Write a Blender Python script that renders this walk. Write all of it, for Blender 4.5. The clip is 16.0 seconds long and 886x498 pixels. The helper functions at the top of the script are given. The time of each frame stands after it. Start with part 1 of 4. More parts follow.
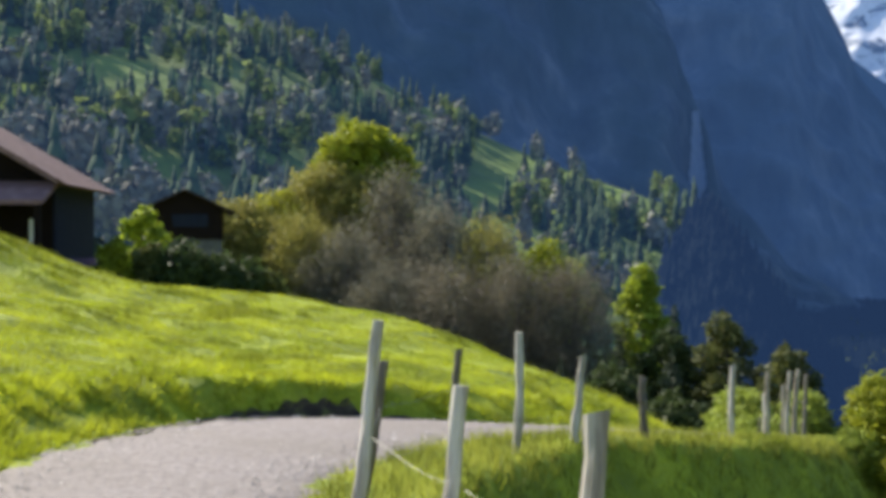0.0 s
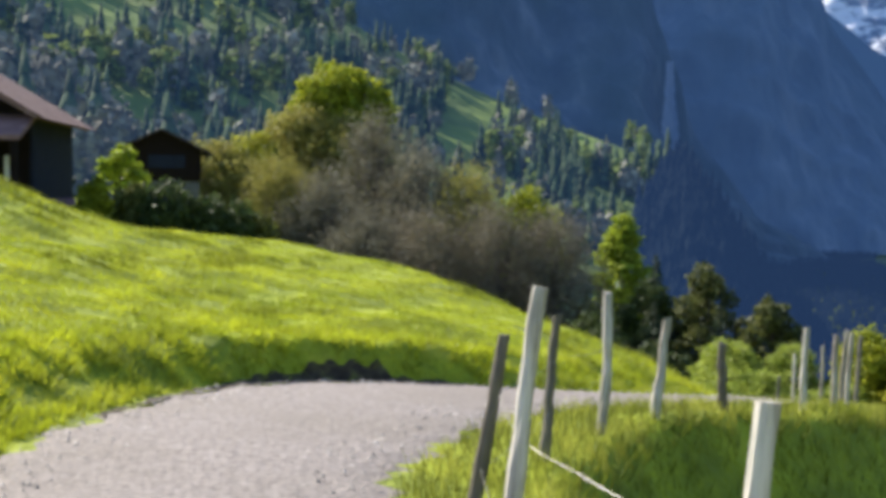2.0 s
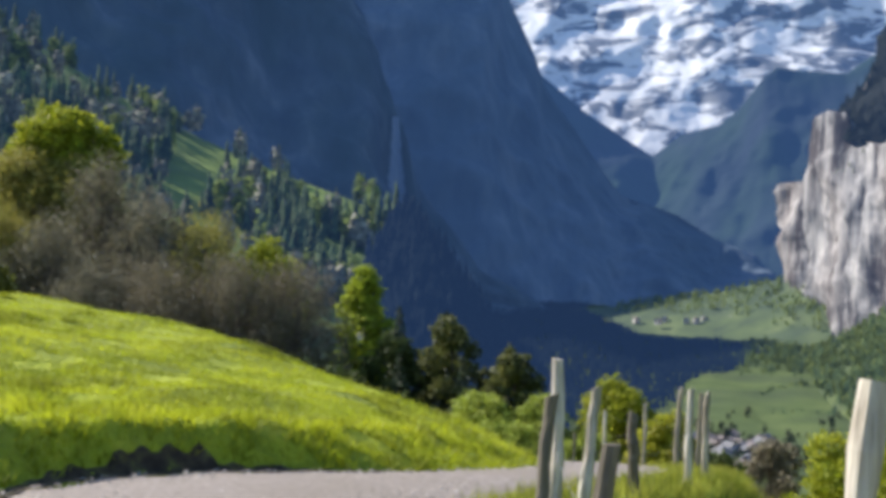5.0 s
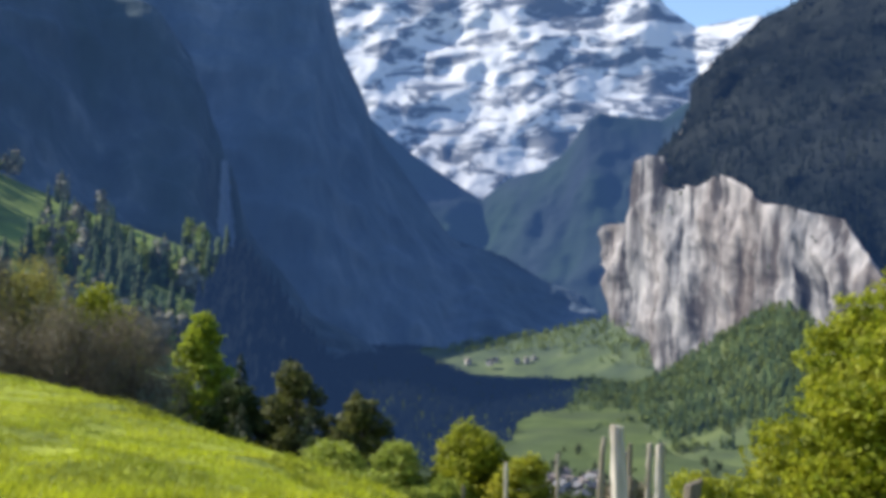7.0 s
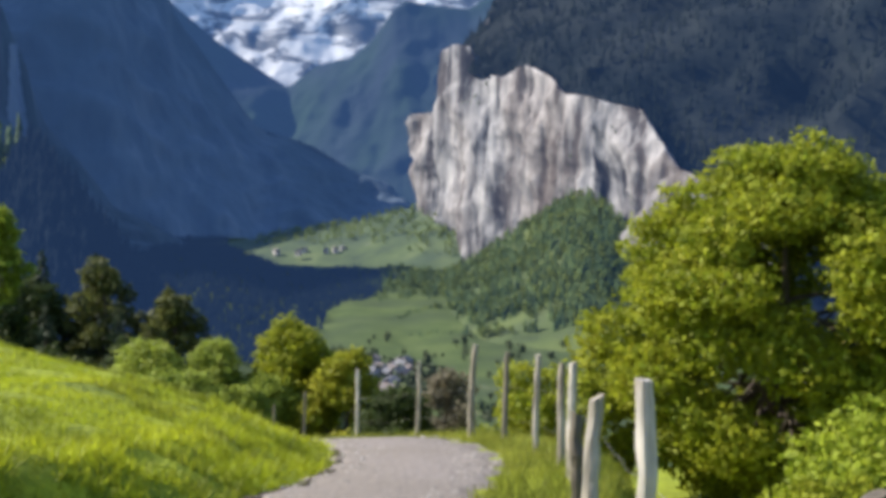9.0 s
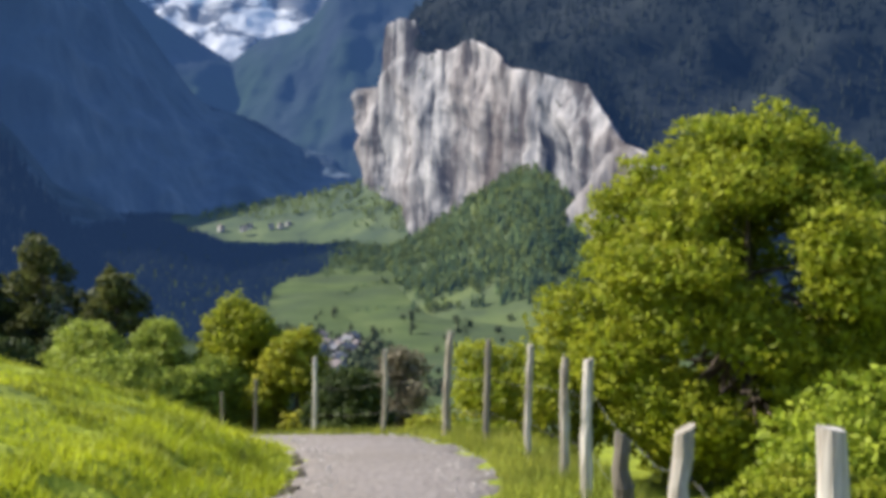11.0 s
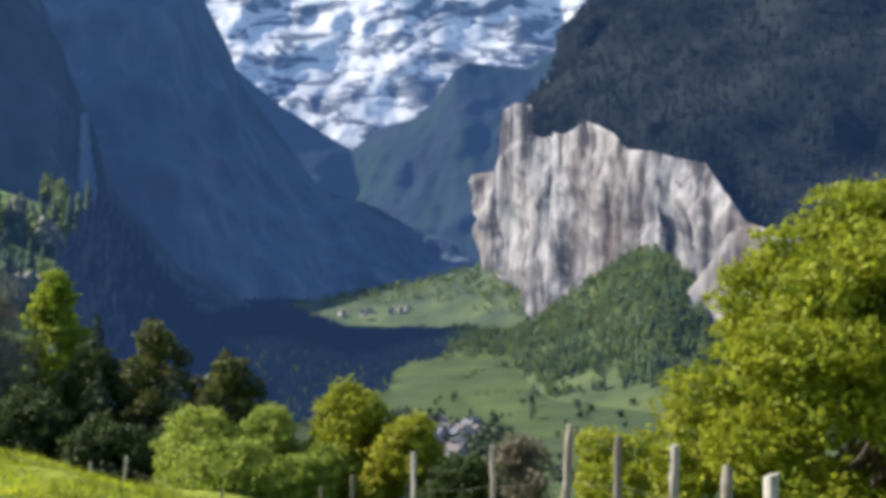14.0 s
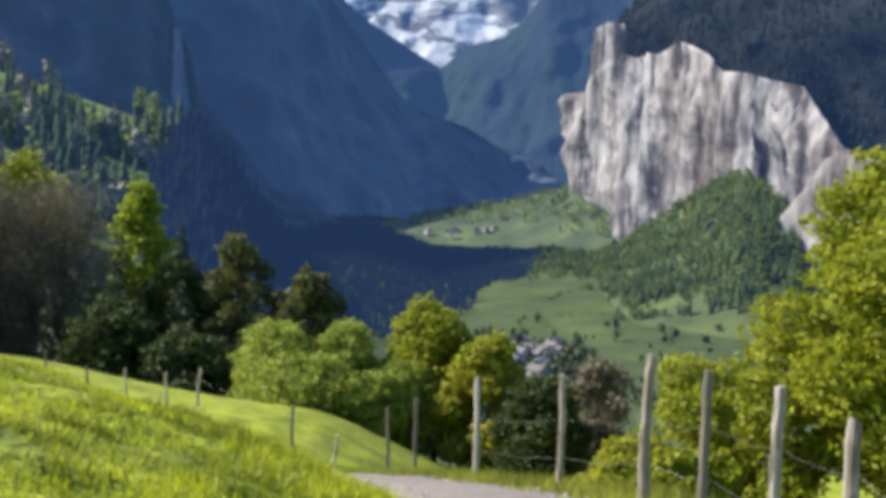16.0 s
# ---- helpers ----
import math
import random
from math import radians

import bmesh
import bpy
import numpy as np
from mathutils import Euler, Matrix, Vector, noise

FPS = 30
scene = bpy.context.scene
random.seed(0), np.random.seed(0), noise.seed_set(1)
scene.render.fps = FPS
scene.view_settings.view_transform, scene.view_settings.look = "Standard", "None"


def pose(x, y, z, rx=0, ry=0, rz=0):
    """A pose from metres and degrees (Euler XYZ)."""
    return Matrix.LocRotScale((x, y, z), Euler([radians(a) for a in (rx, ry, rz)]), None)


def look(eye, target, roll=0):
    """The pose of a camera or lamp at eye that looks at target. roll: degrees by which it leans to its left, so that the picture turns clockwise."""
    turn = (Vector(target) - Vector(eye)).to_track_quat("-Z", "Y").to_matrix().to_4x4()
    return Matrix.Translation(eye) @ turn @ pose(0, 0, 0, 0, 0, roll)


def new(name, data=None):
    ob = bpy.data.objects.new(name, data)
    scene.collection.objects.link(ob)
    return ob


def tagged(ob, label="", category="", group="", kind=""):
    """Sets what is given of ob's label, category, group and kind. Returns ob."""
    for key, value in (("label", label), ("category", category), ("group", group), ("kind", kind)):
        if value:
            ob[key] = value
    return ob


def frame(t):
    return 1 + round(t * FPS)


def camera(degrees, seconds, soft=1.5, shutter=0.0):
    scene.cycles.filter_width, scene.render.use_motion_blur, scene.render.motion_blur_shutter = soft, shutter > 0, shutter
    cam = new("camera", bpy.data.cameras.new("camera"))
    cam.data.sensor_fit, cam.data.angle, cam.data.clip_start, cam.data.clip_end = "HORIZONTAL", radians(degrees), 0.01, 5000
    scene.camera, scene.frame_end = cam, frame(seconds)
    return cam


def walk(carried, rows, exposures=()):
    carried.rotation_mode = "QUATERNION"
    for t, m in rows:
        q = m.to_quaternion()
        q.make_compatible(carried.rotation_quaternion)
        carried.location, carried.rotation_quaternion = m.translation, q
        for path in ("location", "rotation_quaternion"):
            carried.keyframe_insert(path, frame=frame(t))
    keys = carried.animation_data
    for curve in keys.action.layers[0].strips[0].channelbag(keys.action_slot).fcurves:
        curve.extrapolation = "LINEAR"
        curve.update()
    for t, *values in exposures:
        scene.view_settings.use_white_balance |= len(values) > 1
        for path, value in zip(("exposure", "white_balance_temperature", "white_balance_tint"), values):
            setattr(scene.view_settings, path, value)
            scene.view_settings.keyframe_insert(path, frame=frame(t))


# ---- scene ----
# seconds, place in metres, then heading, pitch and roll in degrees
PATH = [
    (0.0, -0.000, 0.000, 1.500, 24.79, -0.12, -0.15),
    (0.5, -0.387, 0.413, 1.477, 26.98, -1.44, 0.55),
    (1.0, -0.799, 0.693, 1.477, 28.10, -2.25, 0.54),
    (1.5, -1.211, 0.930, 1.474, 26.32, -2.82, 0.56),
    (2.0, -1.546, 1.248, 1.465, 23.32, -2.75, 0.78),
    (2.5, -1.933, 1.617, 1.432, 19.78, -2.50, 1.27),
    (3.0, -2.209, 1.982, 1.420, 17.23, -1.94, 1.39),
    (3.5, -2.509, 2.272, 1.391, 14.90, -1.25, 1.60),
    (4.0, -2.808, 2.541, 1.379, 13.18, -0.89, 1.45),
    (4.5, -3.160, 2.816, 1.368, 11.57, -0.47, 1.28),
    (5.0, -3.540, 3.100, 1.358, 9.98, 0.02, 1.04),
    (5.5, -3.923, 3.399, 1.351, 8.29, 0.54, 0.78),
    (6.0, -4.284, 3.718, 1.346, 6.42, 1.10, 0.54),
    (6.5, -4.597, 4.061, 1.346, 4.26, 1.67, 0.34),
    (7.0, -4.839, 4.435, 1.352, 1.70, 2.25, 0.17),
    (7.5, -5.054, 4.830, 1.368, -1.14, 2.00, -0.12),
    (8.0, -5.223, 5.245, 1.394, -3.83, 0.37, -0.28),
    (8.5, -5.358, 5.711, 1.439, -6.05, -1.62, -0.11),
    (9.0, -5.521, 6.167, 1.445, -7.74, -3.19, -0.17),
    (9.5, -5.572, 6.637, 1.412, -8.67, -3.60, -0.72),
    (10.0, -5.596, 7.102, 1.384, -9.49, -4.01, -0.74),
    (10.5, -5.594, 7.557, 1.360, -10.09, -4.32, -0.58),
    (11.0, -5.570, 8.000, 1.338, -10.39, -4.43, -0.36),
    (11.5, -5.526, 8.426, 1.317, -10.31, -4.24, -0.10),
    (12.0, -5.465, 8.831, 1.294, -9.74, -3.65, 0.10),
    (12.5, -5.391, 9.212, 1.270, -8.60, -2.54, -0.39),
    (13.0, -5.298, 9.594, 1.213, -7.20, -1.21, -0.79),
    (13.5, -5.234, 9.983, 1.132, -5.84, -0.25, -1.23),
    (14.0, -5.101, 10.370, 1.072, -4.60, -0.24, -1.30),
    (14.5, -5.008, 10.781, 1.009, -3.31, -1.13, -1.20),
    (15.0, -4.920, 11.188, 0.951, -2.03, -2.26, -0.93),
    (15.5, -4.848, 11.567, 0.901, -0.79, -3.32, -0.58),
    (16.0, -4.790, 11.924, 0.876, -0.28, -4.13, -0.21),
]
cam = camera(41.76, 16.0, soft=4.7)
walk(cam, [(t, pose(x, y, z, 0, 0, turn) @ pose(0, 0, 0, 90 + tilt, 0, 0) @ pose(0, 0, 0, 0, 0, lean))
           for t, x, y, z, turn, tilt, lean in PATH], exposures=[(0.0, 0.96), (1.5, 1.06), (4.0, 0.92), (7.0, 0.75), (9.5, 0.82), (16.0, 0.85)])

# ---- sky and sun ----
SUN_AZ, SUN_EL = -72.0, 38.0          # clockwise from +y, and above the horizon
world = bpy.data.worlds.new("sky")
scene.world = world
world.use_nodes = True
wn = world.node_tree.nodes
sky = wn.new("ShaderNodeTexSky")
sky.sky_type = "NISHITA"
sky.sun_disc = False
sky.sun_elevation, sky.sun_rotation = radians(SUN_EL), radians(SUN_AZ)
sky.altitude, sky.ozone_density, sky.dust_density = 900, 2.5, 0.4
wn["Background"].inputs["Strength"].default_value = 0.13
world.node_tree.links.new(sky.outputs[0], wn["Background"].inputs["Color"])
sun = new("sun", bpy.data.lights.new("sun", "SUN"))
sun.data.energy, sun.data.angle, sun.data.color = 4.8, radians(0.5), (1.0, 0.93, 0.82)
ca, sa, ce, se = math.cos(radians(SUN_AZ)), math.sin(radians(SUN_AZ)), math.cos(radians(SUN_EL)), math.sin(radians(SUN_EL))
sun.matrix_world = look((0, 0, 60), Vector((0, 0, 60)) - Vector((sa * ce, ca * ce, se)))

# ---- materials ----


def mat(name, stops, scale=1.0, rough=0.9, detail=6.0, bump=0.0, bump_scale=None, stretch=(1, 1, 1), metal=0.0, second=None,
        second_scale=0.1, second_mix=0.5, trans=0.0, island=0.0, haze=None, spec=0.3):
    """A surface: a noise ramp of colours (grain), a second slower noise of another tint (stains), relief, and variation per piece."""
    m = bpy.data.materials.new(name)
    m.use_nodes = True
    nt = m.node_tree
    n, l = nt.nodes, nt.links
    b = n["Principled BSDF"]
    co = n.new("ShaderNodeTexCoord")
    mp = n.new("ShaderNodeMapping")
    mp.inputs["Scale"].default_value = stretch
    l.new(co.outputs["Object"], mp.inputs[0])
    ns = n.new("ShaderNodeTexNoise")
    ns.inputs["Scale"].default_value, ns.inputs["Detail"].default_value, ns.inputs["Roughness"].default_value = scale, detail, 0.62
    l.new(mp.outputs[0], ns.inputs["Vector"])
    rp = n.new("ShaderNodeValToRGB")
    els = rp.color_ramp.elements
    for i, (p, c) in enumerate(stops):
        e = els[i] if i < 2 else els.new(p)
        e.position, e.color = p, (*c, 1)
    l.new(ns.outputs["Fac"], rp.inputs[0])
    col = rp.outputs[0]
    if second:
        n2 = n.new("ShaderNodeTexNoise")
        n2.inputs["Scale"].default_value, n2.inputs["Detail"].default_value = second_scale, 4.0
        l.new(mp.outputs[0], n2.inputs["Vector"])
        r2 = n.new("ShaderNodeMapRange")
        r2.inputs[1].default_value, r2.inputs[2].default_value, r2.inputs[4].default_value = 0.42, 0.64, second_mix
        l.new(n2.outputs["Fac"], r2.inputs[0])
        mx = n.new("ShaderNodeMix")
        mx.data_type = "RGBA"
        l.new(r2.outputs[0], mx.inputs[0])
        l.new(col, mx.inputs[6])
        mx.inputs[7].default_value = (*second, 1)
        col = mx.outputs[2]
    if island:
        g = n.new("ShaderNodeNewGeometry")
        r3 = n.new("ShaderNodeMapRange")
        r3.inputs[3].default_value, r3.inputs[4].default_value = 1 - island, 1 + island
        l.new(g.outputs["Random Per Island"], r3.inputs[0])
        vm = n.new("ShaderNodeVectorMath")
        vm.operation = "SCALE"
        l.new(col, vm.inputs[0])
        l.new(r3.outputs[0], vm.inputs["Scale"])
        col = vm.outputs[0]
    l.new(col, b.inputs["Base Color"])
    b.inputs["Roughness"].default_value, b.inputs["Metallic"].default_value = rough, metal
    b.inputs["Specular IOR Level"].default_value = spec
    if bump:
        nb = ns
        if bump_scale:
            nb = n.new("ShaderNodeTexNoise")
            nb.inputs["Scale"].default_value, nb.inputs["Detail"].default_value = bump_scale, 8.0
            l.new(mp.outputs[0], nb.inputs["Vector"])
        bp = n.new("ShaderNodeBump")
        bp.inputs["Strength"].default_value, bp.inputs["Distance"].default_value = 1.0, bump
        l.new(nb.outputs["Fac"], bp.inputs["Height"])
        l.new(bp.outputs[0], b.inputs["Normal"])
    if trans:
        tr = n.new("ShaderNodeBsdfTranslucent")
        l.new(col, tr.inputs["Color"])
        ms = n.new("ShaderNodeMixShader")
        ms.inputs[0].default_value = trans
        l.new(b.outputs[0], ms.inputs[1])
        l.new(tr.outputs[0], ms.inputs[2])
        l.new(ms.outputs[0], n["Material Output"].inputs["Surface"])
    # aerial haze put into the surface itself as a faint glow
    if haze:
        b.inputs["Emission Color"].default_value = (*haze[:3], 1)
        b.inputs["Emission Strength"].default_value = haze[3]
    return m


def leafy(name, dark, light, trans=0.45, island=0.35):
    return mat(name, [(0.3, dark), (0.7, light)], scale=0.6, rough=0.6, trans=trans, island=island, spec=0.25)


# blue glow that stands in for distant air on everything far off
AIR_GLOW = (0.105, 0.24, 0.61)
grass_m = mat("grass_ground", [(0.3, (0.18, 0.22, 0.015)), (0.55, (0.31, 0.36, 0.02)), (0.75, (0.40, 0.42, 0.04))], scale=1.3, second=(0.10, 0.13, 0.02),
              second_scale=0.7, second_mix=0.6, bump=0.12, bump_scale=7)
blade_m = mat("grass_blades", [(0.3, (0.28, 0.35, 0.014)), (0.7, (0.55, 0.57, 0.035))], scale=0.8, rough=0.55, trans=0.5, island=0.4,
              second=(0.10, 0.13, 0.018), second_scale=1.0, second_mix=0.6)
dry_m = mat("verge_grass", [(0.3, (0.17, 0.21, 0.018)), (0.7, (0.44, 0.43, 0.08))], scale=0.8, rough=0.6, trans=0.5, island=0.45, second=(0.10, 0.12, 0.02), second_scale=0.9, second_mix=0.6)
# dark meadow tufts, and painted shade on the bank below the fence
tuft_shade_m = mat("tussock_and_shade_grass", [(0.3, (0.11, 0.14, 0.014)), (0.7, (0.30, 0.32, 0.03))], scale=0.8, rough=0.6, trans=0.4, island=0.45)
gravel_m = mat("gravel_road", [(0.25, (0.14, 0.12, 0.105)), (0.5, (0.25, 0.215, 0.195)), (0.75, (0.36, 0.315, 0.285))], scale=16, second=(0.20, 0.17, 0.14),
               second_scale=0.7, second_mix=0.5, bump=0.03, bump_scale=22)
stone_m = mat("pebble", [(0.3, (0.20, 0.18, 0.16)), (0.7, (0.42, 0.385, 0.35))], scale=3, island=0.4, rough=0.85)

pasture_m = mat("valley_pasture", [(0.3, (0.035, 0.06, 0.02)), (0.55, (0.07, 0.105, 0.032)), (0.75, (0.11, 0.14, 0.05))], scale=0.02, second=(0.035, 0.055, 0.03),
                second_scale=0.008, second_mix=0.7, bump=0.5, bump_scale=0.2)
# earth tones that also hold the shade beneath the turf's edge
bank_m = mat("shaded_grassy_earth", [(0.36, (0.03, 0.022, 0.014)), (0.54, (0.065, 0.052, 0.028)), (0.70, (0.14, 0.15, 0.03))], scale=6, bump=0.05, bump_scale=9)

# ---- the lie of the land ----
PROFILE_Y = [-300, -20, 0, 5, 8, 10.4, 12, 13.5, 16, 18.9, 21.7, 26.1, 40, 60, 130, 300, 700, 950, 6000]
PROFILE_Z = [24, 1, 0, -0.28, -0.36, -0.5, -0.64, -0.8, -1.15, -1.6, -2.04, -3.0, -6.6, -12.3, -30, -70, -140, -150, -165]
LEFT_EDGE = [(12, -16), (3.2, -5), (-0.5, 1.6), (-4.8, 4.4), (-7.0, 6.6), (-7.9, 9.0), (-8.3, 11.6), (-7.8, 13.2), (-6.6, 14.3), (-5.7, 15.6), (-5.2, 17.3), (-5.0, 19), (-5.0, 21.3), (-5.6, 24.2), (-7.8, 27), (-12, 30.5), (-20, 36)]
RIGHT_EDGE = [(15.5, -13), (6.0, -2.6), (1.2, 2.2), (-2.7, 5.2), (-4.4, 7.1), (-4.9, 9.2), (-5.0, 10.8), (-4.8, 12.4), (-4.25, 14.4), (-3.6, 16.5), (-3.2, 19), (-3.35, 21.3), (-4.1, 23.8), (-6.4, 28), (-11.2, 32.5), (-19, 38.5)]
RIDGE_X = [-80, -45, -30, -24, -21, -18.9, -15.2, -12.6, -10, -9, -7.7, -6.5, -5.5, -4.7, 0]
RIDGE_Z = [4, 0.5, 0.3, 0.5, 0.53, 0.39, 0.25, -0.06, -0.37, -0.53, -0.81, -1.11, -2.05, -2.4, -4]
CREST_X = [-16, -13, -11, -9, -7.7, -6.5, -5.5]
CREST_Y = [24.1, 23.1, 21.3, 20.0, 20.3, 20.7, 21.1]


def smooth_line(pts, step=0.8):
    """A Catmull-Rom curve through the points, resampled."""
    p = np.array(pts, float)
    p = np.vstack([2 * p[0] - p[1], p, 2 * p[-1] - p[-2]])
    out = []
    for i in range(1, len(p) - 2):
        n = max(2, int(np.linalg.norm(p[i + 1] - p[i]) / step))
        for k in range(n):
            u = k / n
            out.append(0.5 * (2 * p[i] + (p[i + 1] - p[i - 1]) * u + (2 * p[i - 1] - 5 * p[i] + 4 * p[i + 1] - p[i + 2]) * u * u
                              + (3 * p[i] - p[i - 1] - 3 * p[i + 1] + p[i + 2]) * u ** 3))
    out.append(p[-2])
    return np.array(out)


LEFT, RIGHT = smooth_line(LEFT_EDGE), smooth_line(RIGHT_EDGE)


def side(line, x, y):
    """Signed distance to a line: positive to its left when walking along it."""
    x, y = np.atleast_1d(x).astype(float), np.atleast_1d(y).astype(float)
    best, sign = np.full(x.shape, 1e9), np.zeros(x.shape)
    for a, b in zip(line[:-1], line[1:]):
        dx, dy = b - a
        u = np.clip(((x - a[0]) * dx + (y - a[1]) * dy) / (dx * dx + dy * dy + 1e-12), 0, 1)
        d = np.hypot(x - a[0] - u * dx, y - a[1] - u * dy)
        s = np.sign(dx * (y - a[1]) - dy * (x - a[0]))
        m = d < best
        best, sign = np.where(m, d, best), np.where(m, s, sign)
    return best * sign


def waves(x, y, seed, size):
    """Cheap smooth noise, about -1 to 1."""
    rng = np.random.default_rng(seed)
    z = np.zeros_like(x, dtype=float)
    for k in range(7):
        a, f, p = rng.uniform(0, 6.28), rng.uniform(0.6, 2.2) / size, rng.uniform(0, 6.28)
        z += np.sin((x * math.cos(a) + y * math.sin(a)) * f * 6.28 + p)
    return z / 3.5


def sstep(a, b, v):
    u = np.clip((np.asarray(v, float) - a) / (b - a), 0, 1)
    return u * u * (3 - 2 * u)


def land(x, y):
    """The height of the ground, near and far."""
    x, y = np.atleast_1d(x).astype(float), np.atleast_1d(y).astype(float)
    base = np.interp(y, PROFILE_Y, PROFILE_Z)
    dl, dr = side(LEFT, x, y), -side(RIGHT, x, y)          # metres outside the road on each side
    near = np.hypot(x + 5, y - 12)
    # the meadow spur on the left
    ridge = np.interp(x, RIDGE_X, RIDGE_Z) + sstep(5, 1, y) * np.interp(x, [-8, -6.5, -5.5, -4.7, -2, 2], [0, 0, 0.65, 0.75, 0.5, 0])
    crest = np.interp(x, CREST_X, CREST_Y) + 0.35 * np.clip(-x - 22, 0, 60)
    over = np.clip(y - crest, 0, None)
    meadow = ridge + np.interp(y - crest + 23.5, [-25, 8, 14, 23.5], [4.4, 1.22, 0.44, 0.0]) - 0.34 * over ** 2 / (over + 4)
    meadow = np.maximum(meadow, np.interp(y, PROFILE_Y, PROFILE_Z) - 6) + 0.08 * waves(x, y, 3, 5.0) + 0.03 * waves(x, y, 13, 1.5) + 1.75 * np.exp(-((x + 18.8) / 2.9) ** 2 - ((y - 15) / 4) ** 2)
    bank = base + (0.38 + 0.14 * np.exp(-((y - 13) / 2.4) ** 2)) * sstep(0.0, 1.0, dl / (1.25 - 0.9 * np.exp(-((y - 13) / 2.4) ** 2))) + 0.05 * waves(x, y, 51, 1.1) * sstep(0.1, 0.5, dl) + 0.10 * np.clip(dl - 0.7, 0, None)
    w = sstep(0.3, 3.2, dl)
    lift = 0.24 * np.clip(-x - 5, 0, 95) * sstep(28, 50, y)
    left = bank * (1 - w) + np.maximum(meadow, base - 0.6 * sstep(24, 30, y) * sstep(42, 32, y) + lift) * w
    # the drop below the fence on the right
    right = base - 1.05 * sstep(0.9, 1.8, dr) - 0.16 * np.clip(dr - 1.8, 0, 60) * sstep(60, 30, y) + 0.05 * waves(x, y, 5, 3.0) * sstep(0.2, 1, dr)
    z = np.where(dl > 0, left, np.where(dr > 0, right, base))
    far = base + 2.0 * waves(x, y, 8, 90.0) * sstep(60, 200, near)
    # the slope that climbs to the left behind the houses
    far = far + lift + 0.12 * sstep(75, 130, near) * np.clip(-x - 5, 0, 95)
    k = sstep(45, 75, near)
    z = z * (1 - k) + np.maximum(far, -165) * k
    # the pasture shoulder behind the meadow
    return z + 4.0 * sstep(34, 55, y) * sstep(92, 64, y) * sstep(0, -12, x) * sstep(-42, -24, x)


def height(x, y):
    return float(land(x, y)[0])


def mesh_from(name, verts, faces, material, smooth=False):
    me = bpy.data.meshes.new(name)
    v = np.asarray(verts, dtype=np.float32)
    f = np.asarray(faces, dtype=np.int32)
    k = f.shape[1]
    me.vertices.add(len(v))
    me.vertices.foreach_set("co", v.ravel())
    me.loops.add(f.size)
    me.loops.foreach_set("vertex_index", f.ravel())
    me.polygons.add(len(f))
    me.polygons.foreach_set("loop_start", np.arange(0, f.size, k, dtype=np.int32))
    me.polygons.foreach_set("loop_total", np.full(len(f), k, dtype=np.int32))
    if smooth:
        me.polygons.foreach_set("use_smooth", np.ones(len(f), dtype=bool))
    me.update(calc_edges=True)
    for m in (material if isinstance(material, (list, tuple)) else [material]):
        me.materials.append(m)
    return me


def grid_faces(nu, nv):
    i = np.arange(nu - 1)[:, None] * nv + np.arange(nv - 1)[None]
    i = i.ravel()
    return np.stack([i, i + nv, i + nv + 1, i + 1], 1)


def axis(dense_from, dense_to, step, low, high, growth=1.16):
    a = list(np.arange(dense_from, dense_to + step / 2, step))
    s, v = step, a[-1]
    while v < high:
        s *= growth
        v += s
        a.append(v)
    s, v, b = step, a[0], []
    while v > low:
        s *= growth
        v -= s
        b.append(v)
    return np.array(b[::-1] + a)


# ground: one sheet, fine near the walk and coarse far away
gx, gy = axis(-20, 2, 0.13, -4800, 4800), axis(1, 30, 0.13, -1500, 4900)
XX, YY = np.meshgrid(gx, gy, indexing="ij")
ZZ = land(XX.ravel(), YY.ravel())
ground_me = mesh_from("ground", np.stack([XX.ravel(), YY.ravel(), ZZ], 1), grid_faces(len(gx), len(gy)), [grass_m, pasture_m], True)
cx = (XX[:-1, :-1] + XX[1:, 1:]).ravel() / 2
cy = (YY[:-1, :-1] + YY[1:, 1:]).ravel() / 2
ground_me.polygons.foreach_set("material_index", np.where(cy > 78, 1, 0).astype(np.int32))
tagged(new("ground", ground_me), "sunlit alpine meadow falling away to the valley", "ground", kind="structure")


def cut_bank(name, label, line_pts, sign, start, stop, inner, reach, seed):
    """Bare earth, with the undercut's shade painted in, where the turf breaks off beside the lane: a ragged strip just
    above the ground, from inner to reach metres beside the line.
    """
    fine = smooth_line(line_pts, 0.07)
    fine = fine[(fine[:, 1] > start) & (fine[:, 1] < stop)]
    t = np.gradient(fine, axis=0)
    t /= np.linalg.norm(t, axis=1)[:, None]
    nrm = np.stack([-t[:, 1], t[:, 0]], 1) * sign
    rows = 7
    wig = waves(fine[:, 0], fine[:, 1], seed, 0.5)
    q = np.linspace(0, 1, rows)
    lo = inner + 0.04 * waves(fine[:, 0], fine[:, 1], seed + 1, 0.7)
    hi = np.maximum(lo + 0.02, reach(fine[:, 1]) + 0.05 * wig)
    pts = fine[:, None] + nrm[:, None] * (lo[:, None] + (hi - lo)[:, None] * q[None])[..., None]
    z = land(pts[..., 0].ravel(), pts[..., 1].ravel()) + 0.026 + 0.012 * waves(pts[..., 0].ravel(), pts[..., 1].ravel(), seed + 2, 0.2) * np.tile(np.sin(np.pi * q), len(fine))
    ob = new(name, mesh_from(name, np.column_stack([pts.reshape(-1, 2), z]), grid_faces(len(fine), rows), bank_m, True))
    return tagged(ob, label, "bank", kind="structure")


cut_bank("shaded_earth_bank", "bare earth under the meadow's broken turf, darkened by painted undercut shade", LEFT_EDGE, 1, 8.6, 20.5, -0.08, lambda y: 0.01 + 0.10 * np.exp(-((y - 13.4) / 2.2) ** 2), 81)


